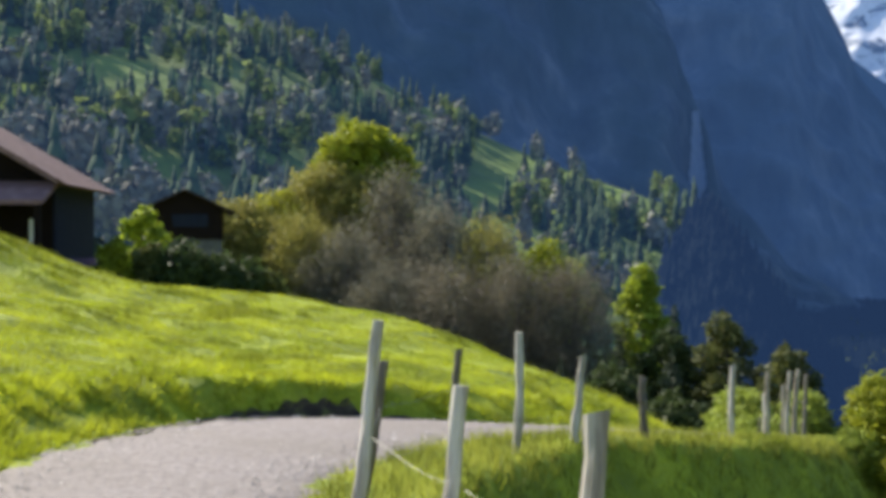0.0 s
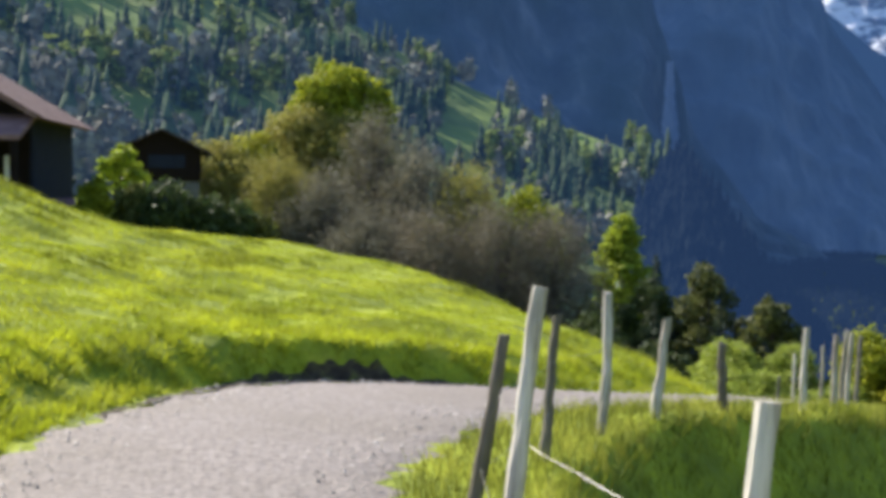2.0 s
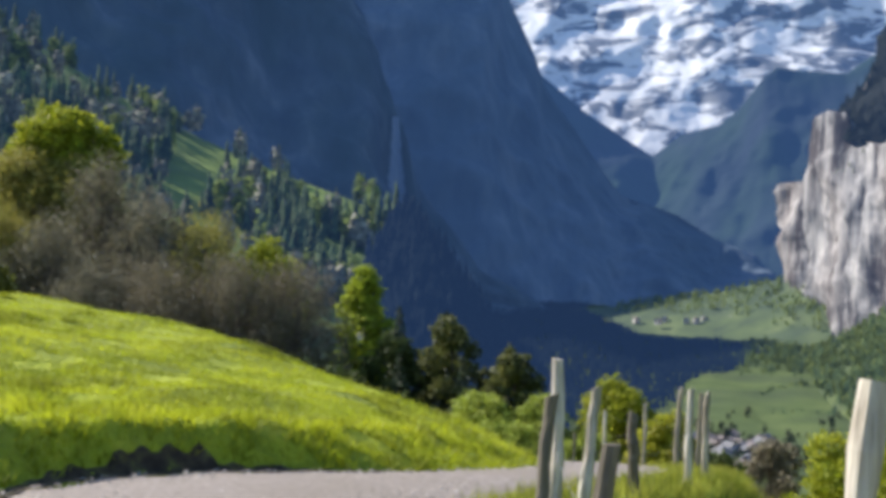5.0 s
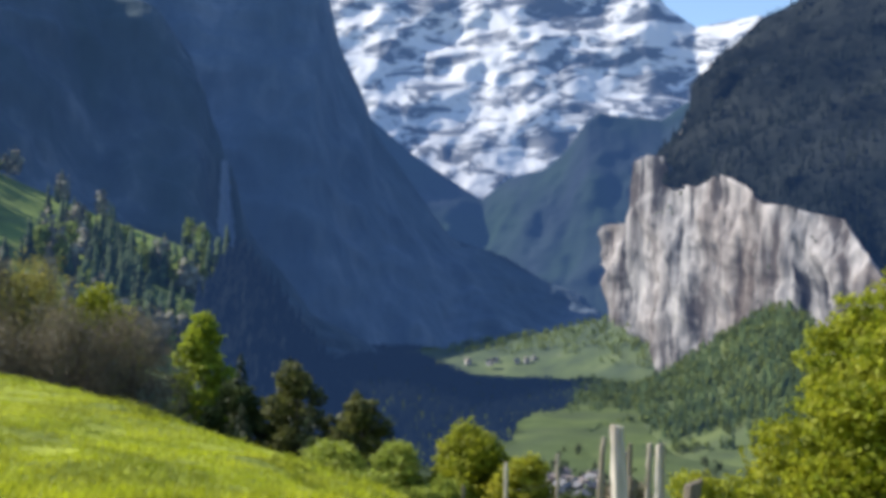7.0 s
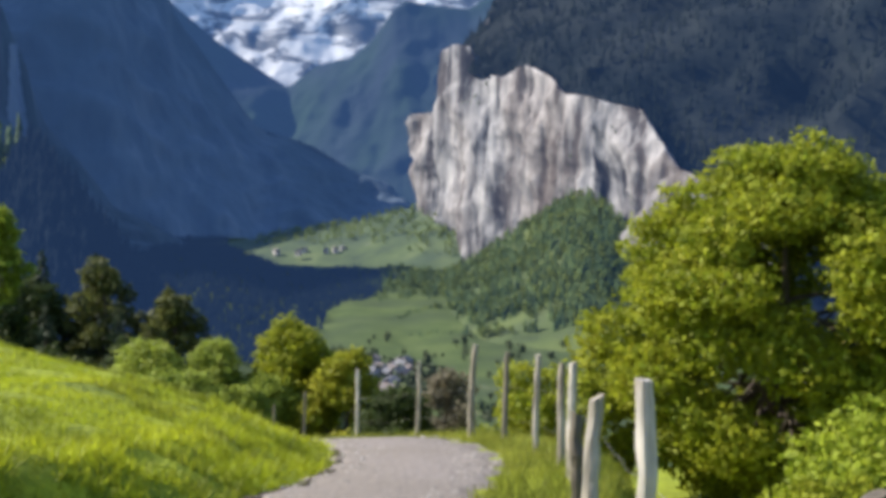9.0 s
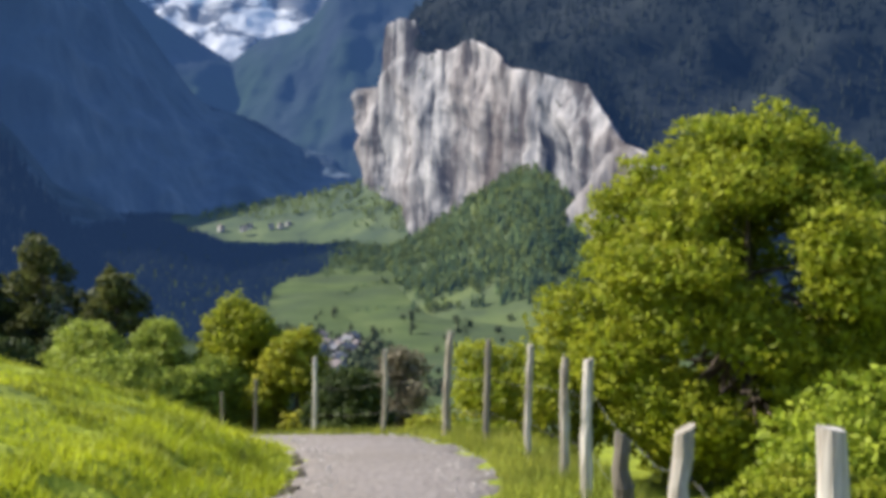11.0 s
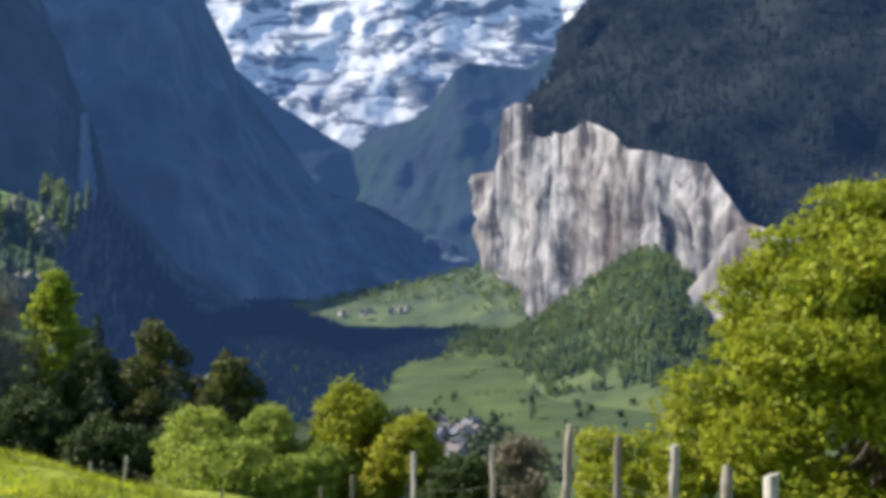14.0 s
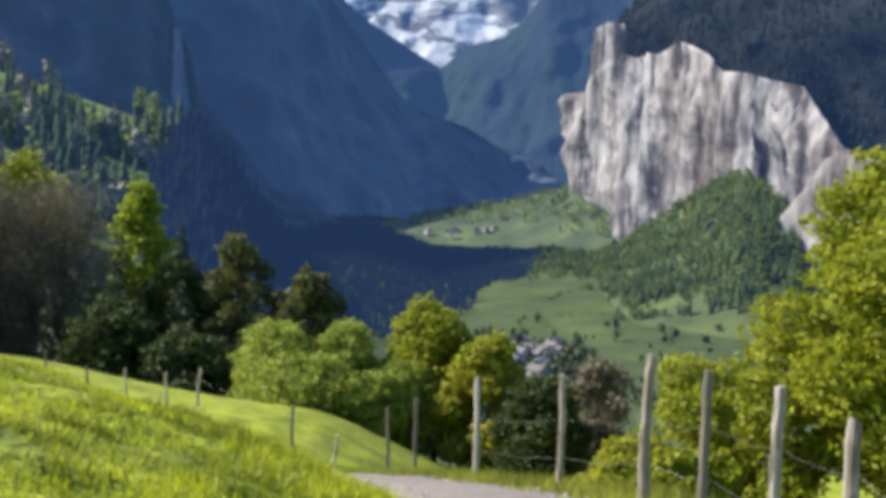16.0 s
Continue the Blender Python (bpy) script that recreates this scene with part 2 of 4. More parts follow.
# road: a crowned gravel strip with a ragged edge, a little above the sheet
u = np.linspace(0, 1, 17)
s_all = np.linspace(0, 1, 420)
Lr = np.stack([np.interp(s_all, np.linspace(0, 1, len(LEFT)), LEFT[:, k]) for k in (0, 1)], 1)
near_r = np.array([RIGHT[np.argmin(np.hypot(*(RIGHT - p).T))] for p in Lr])
for _ in range(8):
    near_r[1:-1] = (near_r[:-2] + near_r[1:-1] * 2 + near_r[2:]) / 4
RV = []
for i, (a, b) in enumerate(zip(Lr, near_r)):
    jl, jr = 0.10 * math.sin(i * 0.9) + 0.07 * math.sin(i * 2.3), 0.10 * math.sin(i * 1.1 + 2) + 0.08 * math.sin(i * 2.9)
    w = max(np.linalg.norm(b - a), 0.1)
    for q in u:
        p = a + (b - a) * (q * (1 + (jl + jr) / w) - jl / w)
        z = np.interp(p[1], PROFILE_Y, PROFILE_Z) + 0.05 * (1 - (2 * q - 1) ** 2) - 0.03 * (q in (0.0, 1.0)) + 0.018
        RV.append((p[0], p[1], z))
road = tagged(new("road", mesh_from("road", RV, grid_faces(len(Lr), len(u)), gravel_m, True)), "pale grey gravel lane bending round the meadow", "road", kind="structure")

# ---- mountains ----
EYE = Vector((-4.0, 6.0, 1.2))


def polar(az, el, dist):
    a, el = radians(az * 0.977), el * 0.975 + 0.08
    return np.array([EYE[0] + dist * math.sin(a), EYE[1] + dist * math.cos(a), EYE[2] + dist * math.tan(radians(el))])


def fractal(p, size, octaves=5, seed=0.0, ridged=False):
    out = np.zeros(len(p))
    for i, q in enumerate(p):
        v = Vector((q[0] / size + seed, q[1] / size, q[2] / size))
        out[i] = noise.ridged_multi_fractal(v, 0.9, 2.1, octaves, 1.0, 2.0) - 1.0 if ridged else noise.fractal(v, 0.9, 2.1, octaves)
    return out


def curve_of(ctrl, n):
    """Points of a line given as azimuth, elevation, distance."""
    c = np.array(ctrl, float)
    az = np.linspace(c[0, 0], c[-1, 0], n)
    return np.array([polar(a, np.interp(a, c[:, 0], c[:, 1]), np.interp(a, c[:, 0], c[:, 2])) for a in az])


def mountain(name, top, foot, material, label, nu=150, nv=60, rough=40.0, size=300.0, bow=0.0, seed=0.0, ridged=True, gully=0.0, gully_size=60.0, back=True, sharp=0.5, face=None, ribs=0.0, rib_size=30.0):
    """A flank from its ridge down to its foot, creased by fractal relief, with a far side behind the ridge."""
    A, B = curve_of(top, nu), curve_of(foot, nu)
    v = np.linspace(0, 1, nv)[None, :, None]
    G = A[:, None] * (1 - v) + B[:, None] * v
    G[:, :, 2] -= bow * (np.sin(np.pi * v[:, :, 0]))
    P = G.reshape(-1, 3)
    if face is None:
        face = (top[0][0] + top[-1][0]) / 2 + 180
    out = np.array([math.sin(radians(face)), math.cos(radians(face)), 0.0])
    edge = np.tile(0.25 + 0.75 * np.sin(np.pi * np.clip(v[0, :, 0], 0, 1)) ** sharp, nu)
    d = fractal(P, size, 6, seed, ridged) * rough * edge
    if gully:
        Q = P.copy()
        Q[:, 2] *= 0.18
        d += fractal(Q, gully_size, 4, seed + 7, False) * gully * edge
    if ribs:
        Q = P.copy()
        Q[:, 2] *= 0.10
        d += fractal(Q, rib_size, 3, seed + 13, True) * ribs * edge
    P = P + out[None] * d[:, None]
    P[:, 2] += 0.25 * d
    if back:
        P = P.reshape(nu, nv, 3)
        far_side = P[:, :1] - out[None, None] * 260 - np.array([0, 0, 320.0])
        P = np.concatenate([far_side, P], 1).reshape(-1, 3)
        nv += 1
    ob = new(name, mesh_from(name, P, grid_faces(nu, nv), material, True))
    return tagged(ob, label, "mountain", kind="structure"), P.reshape(nu, nv, 3)[:, (1 if back else 0):]


# wall colours carry the blue morning shade; the nearer wall darker, glowing less
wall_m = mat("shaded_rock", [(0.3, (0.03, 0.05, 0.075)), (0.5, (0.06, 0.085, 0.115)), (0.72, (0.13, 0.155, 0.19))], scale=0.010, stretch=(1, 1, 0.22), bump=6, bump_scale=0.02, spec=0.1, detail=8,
             second=(0.03, 0.05, 0.06), second_scale=0.003, second_mix=0.75, haze=(*AIR_GLOW, 0.096))
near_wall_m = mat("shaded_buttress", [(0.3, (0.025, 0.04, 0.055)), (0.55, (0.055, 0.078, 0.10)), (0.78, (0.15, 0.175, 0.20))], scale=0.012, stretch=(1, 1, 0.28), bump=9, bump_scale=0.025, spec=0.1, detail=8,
                  second=(0.02, 0.04, 0.035), second_scale=0.005, second_mix=0.8, haze=(*AIR_GLOW, 0.068))
# nearly black rock; most of its blue is the haze glow
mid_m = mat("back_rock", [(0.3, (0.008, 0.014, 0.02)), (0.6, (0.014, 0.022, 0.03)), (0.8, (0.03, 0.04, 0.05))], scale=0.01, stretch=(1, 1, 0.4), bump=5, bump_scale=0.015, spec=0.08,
            second=(0.012, 0.028, 0.013), second_scale=0.0035, second_mix=0.85, haze=(*AIR_GLOW, 0.146))
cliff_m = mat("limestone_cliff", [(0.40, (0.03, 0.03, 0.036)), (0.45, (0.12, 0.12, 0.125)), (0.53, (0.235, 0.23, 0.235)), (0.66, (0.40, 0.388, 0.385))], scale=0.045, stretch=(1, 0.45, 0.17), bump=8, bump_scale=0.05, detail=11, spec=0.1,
              second=(0.25, 0.195, 0.155), second_scale=0.010, second_mix=0.35, haze=(*AIR_GLOW, 0.048))
slope_m = mat("forest_floor", [(0.3, (0.005, 0.008, 0.008)), (0.7, (0.013, 0.016, 0.015))], scale=0.02, second=(0.026, 0.03, 0.028), second_scale=0.006, second_mix=0.7, bump=6, bump_scale=0.04, spec=0.03, haze=(*AIR_GLOW, 0.057))
hill_m = mat("hill_pasture", [(0.35, (0.06, 0.095, 0.03)), (0.5, (0.13, 0.185, 0.042)), (0.66, (0.23, 0.30, 0.06))], scale=0.008, stretch=(1, 1, 2.2), second=(0.08, 0.105, 0.04), second_scale=0.012, second_mix=0.5, bump=2, bump_scale=0.06, spec=0.08, haze=(*AIR_GLOW, 0.032))
talus_m = mat("talus_grass", [(0.35, (0.04, 0.06, 0.025)), (0.5, (0.08, 0.11, 0.035)), (0.66, (0.14, 0.17, 0.05))], scale=0.01, second=(0.03, 0.05, 0.03), second_scale=0.02, second_mix=0.6, bump=2, bump_scale=0.06, haze=(*AIR_GLOW, 0.015))


def snow_material():
    m = bpy.data.materials.new("snow_and_rock")
    m.use_nodes = True
    n, l = m.node_tree.nodes, m.node_tree.links
    b = n["Principled BSDF"]
    co = n.new("ShaderNodeTexCoord")
    mp = n.new("ShaderNodeMapping")
    mp.inputs["Scale"].default_value = (1, 0.6, 2.7)
    l.new(co.outputs["Object"], mp.inputs[0])
    a = n.new("ShaderNodeTexNoise")
    a.inputs["Scale"].default_value, a.inputs["Detail"].default_value, a.inputs["Roughness"].default_value, a.inputs["Distortion"].default_value = 0.0055, 12, 0.68, 0.7
    l.new(mp.outputs[0], a.inputs["Vector"])
    r = n.new("ShaderNodeValToRGB")
    r.color_ramp.elements[0].position, r.color_ramp.elements[0].color = 0.455, (0.075, 0.09, 0.115, 1)
    r.color_ramp.elements[1].position, r.color_ramp.elements[1].color = 0.515, (0.54, 0.545, 0.56, 1)
    l.new(a.outputs["Fac"], r.inputs[0])
    l.new(r.outputs[0], b.inputs["Base Color"])
    bp = n.new("ShaderNodeBump")
    bp.inputs["Strength"].default_value, bp.inputs["Distance"].default_value = 1.0, 5
    l.new(a.outputs["Fac"], bp.inputs["Height"])
    l.new(bp.outputs[0], b.inputs["Normal"])
    b.inputs["Roughness"].default_value = 0.7
    # same blue glow over snow and rock, in place of real haze
    b.inputs["Emission Color"].default_value = (*AIR_GLOW, 1)
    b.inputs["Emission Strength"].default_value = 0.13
    return m


snow_m = snow_material()
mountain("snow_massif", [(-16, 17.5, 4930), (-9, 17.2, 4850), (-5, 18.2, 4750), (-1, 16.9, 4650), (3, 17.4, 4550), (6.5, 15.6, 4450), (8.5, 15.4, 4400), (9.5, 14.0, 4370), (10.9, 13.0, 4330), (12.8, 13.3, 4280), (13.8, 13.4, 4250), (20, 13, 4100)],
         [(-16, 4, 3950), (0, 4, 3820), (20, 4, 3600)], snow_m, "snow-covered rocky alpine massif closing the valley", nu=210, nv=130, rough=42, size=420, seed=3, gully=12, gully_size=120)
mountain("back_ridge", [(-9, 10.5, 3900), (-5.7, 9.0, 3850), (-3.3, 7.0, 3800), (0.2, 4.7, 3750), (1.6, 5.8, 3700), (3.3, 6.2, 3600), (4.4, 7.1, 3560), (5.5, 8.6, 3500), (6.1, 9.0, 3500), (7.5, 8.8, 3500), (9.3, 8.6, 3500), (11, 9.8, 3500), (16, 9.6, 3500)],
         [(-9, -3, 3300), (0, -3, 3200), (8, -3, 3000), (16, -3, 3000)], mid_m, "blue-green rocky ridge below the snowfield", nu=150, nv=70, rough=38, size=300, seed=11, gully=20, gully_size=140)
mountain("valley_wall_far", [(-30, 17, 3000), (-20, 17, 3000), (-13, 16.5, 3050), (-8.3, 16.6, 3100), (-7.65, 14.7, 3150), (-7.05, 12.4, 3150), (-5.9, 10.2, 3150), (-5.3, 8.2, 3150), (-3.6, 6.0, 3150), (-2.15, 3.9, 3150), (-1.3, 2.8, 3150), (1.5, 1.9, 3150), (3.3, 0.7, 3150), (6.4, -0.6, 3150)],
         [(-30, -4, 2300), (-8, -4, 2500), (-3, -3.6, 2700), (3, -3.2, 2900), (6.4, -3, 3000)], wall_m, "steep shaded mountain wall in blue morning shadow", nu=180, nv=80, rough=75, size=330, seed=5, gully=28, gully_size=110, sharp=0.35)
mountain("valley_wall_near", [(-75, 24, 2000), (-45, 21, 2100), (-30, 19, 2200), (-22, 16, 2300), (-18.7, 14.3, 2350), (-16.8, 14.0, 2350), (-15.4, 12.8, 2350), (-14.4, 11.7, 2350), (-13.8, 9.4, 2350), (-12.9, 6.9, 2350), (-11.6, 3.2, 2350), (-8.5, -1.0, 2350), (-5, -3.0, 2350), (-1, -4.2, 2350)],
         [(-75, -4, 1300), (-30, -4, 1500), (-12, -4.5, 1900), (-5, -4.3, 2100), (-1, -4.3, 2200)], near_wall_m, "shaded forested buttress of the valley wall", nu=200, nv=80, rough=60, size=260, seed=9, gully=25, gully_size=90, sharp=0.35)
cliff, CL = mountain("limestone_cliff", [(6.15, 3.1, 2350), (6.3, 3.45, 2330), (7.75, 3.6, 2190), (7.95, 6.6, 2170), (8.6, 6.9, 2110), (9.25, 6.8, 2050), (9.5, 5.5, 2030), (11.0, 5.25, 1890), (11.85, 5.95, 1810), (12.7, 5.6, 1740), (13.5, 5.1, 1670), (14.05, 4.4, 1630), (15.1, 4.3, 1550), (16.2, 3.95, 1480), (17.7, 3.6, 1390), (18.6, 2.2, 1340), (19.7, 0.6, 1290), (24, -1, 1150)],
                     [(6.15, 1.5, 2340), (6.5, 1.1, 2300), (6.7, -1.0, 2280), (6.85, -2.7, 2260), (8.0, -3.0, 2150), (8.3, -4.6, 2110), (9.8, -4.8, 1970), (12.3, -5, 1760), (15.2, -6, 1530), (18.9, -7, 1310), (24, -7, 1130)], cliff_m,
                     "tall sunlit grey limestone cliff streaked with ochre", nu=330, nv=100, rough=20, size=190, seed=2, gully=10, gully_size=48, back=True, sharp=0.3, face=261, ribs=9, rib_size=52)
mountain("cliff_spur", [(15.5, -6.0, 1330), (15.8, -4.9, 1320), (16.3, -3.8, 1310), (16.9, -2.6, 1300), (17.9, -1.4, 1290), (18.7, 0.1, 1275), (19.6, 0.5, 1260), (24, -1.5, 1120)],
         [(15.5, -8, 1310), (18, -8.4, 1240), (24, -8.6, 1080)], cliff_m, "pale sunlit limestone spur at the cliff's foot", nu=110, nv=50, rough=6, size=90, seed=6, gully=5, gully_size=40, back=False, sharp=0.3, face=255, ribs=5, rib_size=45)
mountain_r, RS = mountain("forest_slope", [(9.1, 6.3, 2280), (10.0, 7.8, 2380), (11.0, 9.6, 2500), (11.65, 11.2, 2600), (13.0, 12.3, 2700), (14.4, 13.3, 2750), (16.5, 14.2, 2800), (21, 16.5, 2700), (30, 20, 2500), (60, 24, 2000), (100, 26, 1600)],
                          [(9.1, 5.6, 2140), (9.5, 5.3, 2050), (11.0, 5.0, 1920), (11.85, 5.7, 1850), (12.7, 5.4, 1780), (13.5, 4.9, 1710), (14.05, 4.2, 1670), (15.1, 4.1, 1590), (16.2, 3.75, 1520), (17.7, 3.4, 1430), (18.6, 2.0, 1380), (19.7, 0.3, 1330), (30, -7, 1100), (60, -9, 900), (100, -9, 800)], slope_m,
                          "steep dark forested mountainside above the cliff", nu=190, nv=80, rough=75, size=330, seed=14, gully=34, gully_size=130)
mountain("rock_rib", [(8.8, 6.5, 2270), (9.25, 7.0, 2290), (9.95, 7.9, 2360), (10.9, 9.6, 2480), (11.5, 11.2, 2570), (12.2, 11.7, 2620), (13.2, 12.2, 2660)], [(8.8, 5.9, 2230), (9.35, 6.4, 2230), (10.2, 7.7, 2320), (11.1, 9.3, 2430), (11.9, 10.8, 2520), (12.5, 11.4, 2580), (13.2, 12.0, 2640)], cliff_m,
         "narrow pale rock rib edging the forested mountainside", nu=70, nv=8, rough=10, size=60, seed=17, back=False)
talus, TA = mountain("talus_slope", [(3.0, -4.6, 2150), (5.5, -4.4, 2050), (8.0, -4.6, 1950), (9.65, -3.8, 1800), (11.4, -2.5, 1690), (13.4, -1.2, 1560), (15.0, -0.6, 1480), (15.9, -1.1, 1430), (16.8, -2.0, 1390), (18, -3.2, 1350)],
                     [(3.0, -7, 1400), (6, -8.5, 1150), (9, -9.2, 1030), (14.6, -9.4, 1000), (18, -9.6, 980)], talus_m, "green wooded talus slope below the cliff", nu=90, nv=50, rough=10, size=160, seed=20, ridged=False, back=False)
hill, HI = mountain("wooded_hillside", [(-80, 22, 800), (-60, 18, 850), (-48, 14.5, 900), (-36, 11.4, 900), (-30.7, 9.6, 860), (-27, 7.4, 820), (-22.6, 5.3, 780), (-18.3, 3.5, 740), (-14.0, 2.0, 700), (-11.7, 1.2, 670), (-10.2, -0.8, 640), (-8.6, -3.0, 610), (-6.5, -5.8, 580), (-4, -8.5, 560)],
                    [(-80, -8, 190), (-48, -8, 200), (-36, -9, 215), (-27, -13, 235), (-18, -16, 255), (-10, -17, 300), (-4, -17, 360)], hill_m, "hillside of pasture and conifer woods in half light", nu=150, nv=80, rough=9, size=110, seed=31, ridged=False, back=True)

# ---- woods ----


def cone_trees(name, label, spots, heights, material, rng, tiers=4, sides=6, lean=0.0, group=""):
    """Many small spruces: stacked ragged cones, joined into one stuff object."""
    V, F = [], []
    base = 0
    ang = np.linspace(0, 2 * np.pi, sides, endpoint=False)
    for p, h in zip(spots, heights):
        r0 = h * rng.uniform(0.15, 0.22)
        tw = rng.uniform(0, 6.28)
        for k in range(tiers):
            z0, z1 = h * (0.06 + 0.86 * k / tiers), h * min(1.0, 0.06 + 0.86 * (k + 1.55) / tiers)
            r = r0 * (1 - 0.86 * k / tiers)
            rr = r * rng.uniform(0.7, 1.15, sides)
            ring = np.stack([p[0] + rr * np.cos(ang + tw + k), p[1] + rr * np.sin(ang + tw + k), p[2] + z0 - rr * 0.35 * rng.uniform(0.3, 1.3, sides)], 1)
            V.append(ring)
            V.append(np.array([[p[0] + rng.normal(0, 0.01) * h, p[1], p[2] + z1]]))
            i = np.arange(sides)
            F.append(np.stack([base + i, base + (i + 1) % sides, np.full(sides, base + sides)], 1))
            base += sides + 1
    ob = new(name, mesh_from(name, np.concatenate(V), np.concatenate(F), material))
    return tagged(ob, label, "woods", kind="stuff")


def round_trees(name, label, spots, heights, material, rng, leaves=26, slim=1.0):
    """Many far broadleaf crowns made of loose leaf clumps, one stuff object."""
    V = []
    for p, h in zip(spots, heights):
        n = leaves
        d = rng.normal(size=(n, 3))
        d /= np.linalg.norm(d, axis=1)[:, None]
        c = p + np.array([0, 0, h * 0.55]) + d * np.array([h * 0.33 * slim, h * 0.33 * slim, h * 0.48]) * rng.uniform(0.4, 1.0, (n, 1))
        a = rng.normal(size=(n, 3))
        b = np.cross(a, d)
        a /= np.linalg.norm(a, axis=1)[:, None]
        b /= np.linalg.norm(b, axis=1)[:, None]
        s = h * rng.uniform(0.10, 0.2, (n, 1)) * min(1.0, (30 / n) ** 0.5)
        V.append(np.stack([c - a * s, c - b * s * 0.8, c + a * s * 1.1, c + b * s * 0.7], 1).reshape(-1, 3))
    V = np.concatenate(V)
    return tagged(new(name, mesh_from(name, V, np.arange(len(V)).reshape(-1, 4), material)), label, "woods", kind="stuff")


def on_grid(G, u, v):
    """Points on a flank's grid, u along the ridge, v down the slope, both 0 to 1."""
    nu, nv = G.shape[:2]
    a, b = u * (nu - 1.001), v * (nv - 1.001)
    i, j = a.astype(int), b.astype(int)
    fa, fb = (a - i)[:, None], (b - j)[:, None]
    return (G[i, j] * (1 - fa) * (1 - fb) + G[i + 1, j] * fa * (1 - fb) + G[i, j + 1] * (1 - fa) * fb + G[i + 1, j + 1] * fa * fb)


spruce_far_m = mat("far_spruce", [(0.3, (0.004, 0.007, 0.007)), (0.7, (0.012, 0.016, 0.013))], scale=0.02, island=0.4, spec=0.03, haze=(*AIR_GLOW, 0.053), second=(0.024, 0.028, 0.020), second_scale=0.006, second_mix=0.6)
# spruce colour darkened and blued to paint shadow over floor and hill end
shadow_spruce_m = mat("shadow_spruce", [(0.3, (0.003, 0.006, 0.009)), (0.7, (0.006, 0.010, 0.012))], scale=0.02, island=0.12, spec=0.02, haze=(*AIR_GLOW, 0.074))
spruce_hill_m = mat("hill_spruce", [(0.3, (0.022, 0.042, 0.025)), (0.7, (0.075, 0.105, 0.048))], scale=0.02, island=0.4, spec=0.08, haze=(*AIR_GLOW, 0.036))
broad_hill_m = mat("hill_broadleaf", [(0.3, (0.10, 0.145, 0.04)), (0.7, (0.23, 0.27, 0.08))], scale=0.02, island=0.45, trans=0.3, spec=0.08, haze=(*AIR_GLOW, 0.035))
grey_wood_m = mat("bare_wood_hill", [(0.3, (0.13, 0.13, 0.10)), (0.7, (0.27, 0.26, 0.20))], scale=0.02, island=0.35, spec=0.08, haze=(*AIR_GLOW, 0.035))

rng = np.random.default_rng(5)
n = 9000
uu, vv = rng.uniform(0.0, 1, n), rng.uniform(0, 0.97, n)
sp = on_grid(HI, uu, vv)
keep = waves(sp[:, 0] + sp[:, 1], sp[:, 2] * 4, 4, 220.0) + 0.8 * waves(sp[:, 0], sp[:, 1] + sp[:, 2], 6, 70.0) > 0.0
taz = np.degrees(np.arctan2(sp[:, 0] - EYE[0], sp[:, 1] - EYE[1]))
tel = np.degrees(np.arctan2(sp[:, 2] - EYE[2], np.hypot(sp[:, 0] - EYE[0], sp[:, 1] - EYE[1])))
lane = np.interp(taz, [-50, -38, -34, -30, -26, -22, -18, -14], [10, 7.4, 8.0, 7.6, 6.0, 4.4, 3.0, 1.7])
glade = np.abs(tel - lane) < 0.36 + 0.30 * np.sin(taz * 1.9) + 0.75 * np.exp(-((taz + 36) / 2.5) ** 2) - 0.5 * sstep(-14, -12, taz)
keep = (keep | (taz > -13.5)) & ~(glade & (rng.uniform(size=len(sp)) < 0.93))
sp = sp[keep]
hh = rng.uniform(9, 24, len(sp))
kind = rng.uniform(size=len(sp)) * np.where(taz[keep] > -13, 0.6, 1.0)
patch = waves(sp[:, 0] + 0.5 * sp[:, 1], sp[:, 2] * 3, 41, 170.0) + 0.5 * rng.normal(size=len(sp))
kind = np.where(patch > 0.25, kind * 0.5, 0.35 + 0.65 * kind)
# the hill's far end gets only spruces, to darken it like shadow
kind = np.where((taz[keep] > -13), kind * 0.5, kind)
shade_tail = taz[keep] > -13.2 + 1.2 * np.sin(sp[:, 2] * 0.07)
firs = (kind < 0.5) & ~shade_tail
cone_trees("spruce_woods", "dark spruce woods on the half-lit hillside", sp[firs], hh[firs], spruce_hill_m, rng, tiers=5, sides=7)
# extra trees in the darkened material paint this end's shadow
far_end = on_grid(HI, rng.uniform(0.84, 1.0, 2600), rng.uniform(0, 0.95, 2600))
far_end = np.concatenate([far_end, sp[shade_tail]])
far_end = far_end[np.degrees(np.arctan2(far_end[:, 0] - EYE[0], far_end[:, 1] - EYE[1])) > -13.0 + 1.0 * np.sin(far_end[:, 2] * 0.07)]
cone_trees("shade_tail_spruces", "spruces at the hillside's far end, coloured dark as its shadow", far_end, rng.uniform(9, 22, len(far_end)), shadow_spruce_m, rng, tiers=4, sides=6)
mid_k = (kind >= 0.5) & (kind < 0.76) & ~shade_tail
round_trees("broadleaf_woods", "green broadleaf trees among the hillside spruces", sp[mid_k], hh[mid_k] * 0.8, broad_hill_m, rng, leaves=70, slim=0.8)
round_trees("bare_woods", "grey leafless trees on the hillside", sp[(kind >= 0.76) & ~shade_tail], hh[(kind >= 0.76) & ~shade_tail] * 0.9, grey_wood_m, rng, leaves=70, slim=0.7)
foot = np.stack([rng.uniform(-190, -58, 900), rng.uniform(70, 210, 900)], 1)
foot = foot[(np.degrees(np.arctan2(foot[:, 0] - EYE[0], foot[:, 1] - EYE[1])) < -36) & (np.hypot(foot[:, 0], foot[:, 1]) > 105)]
foot = np.column_stack([foot, land(foot[:, 0], foot[:, 1])])
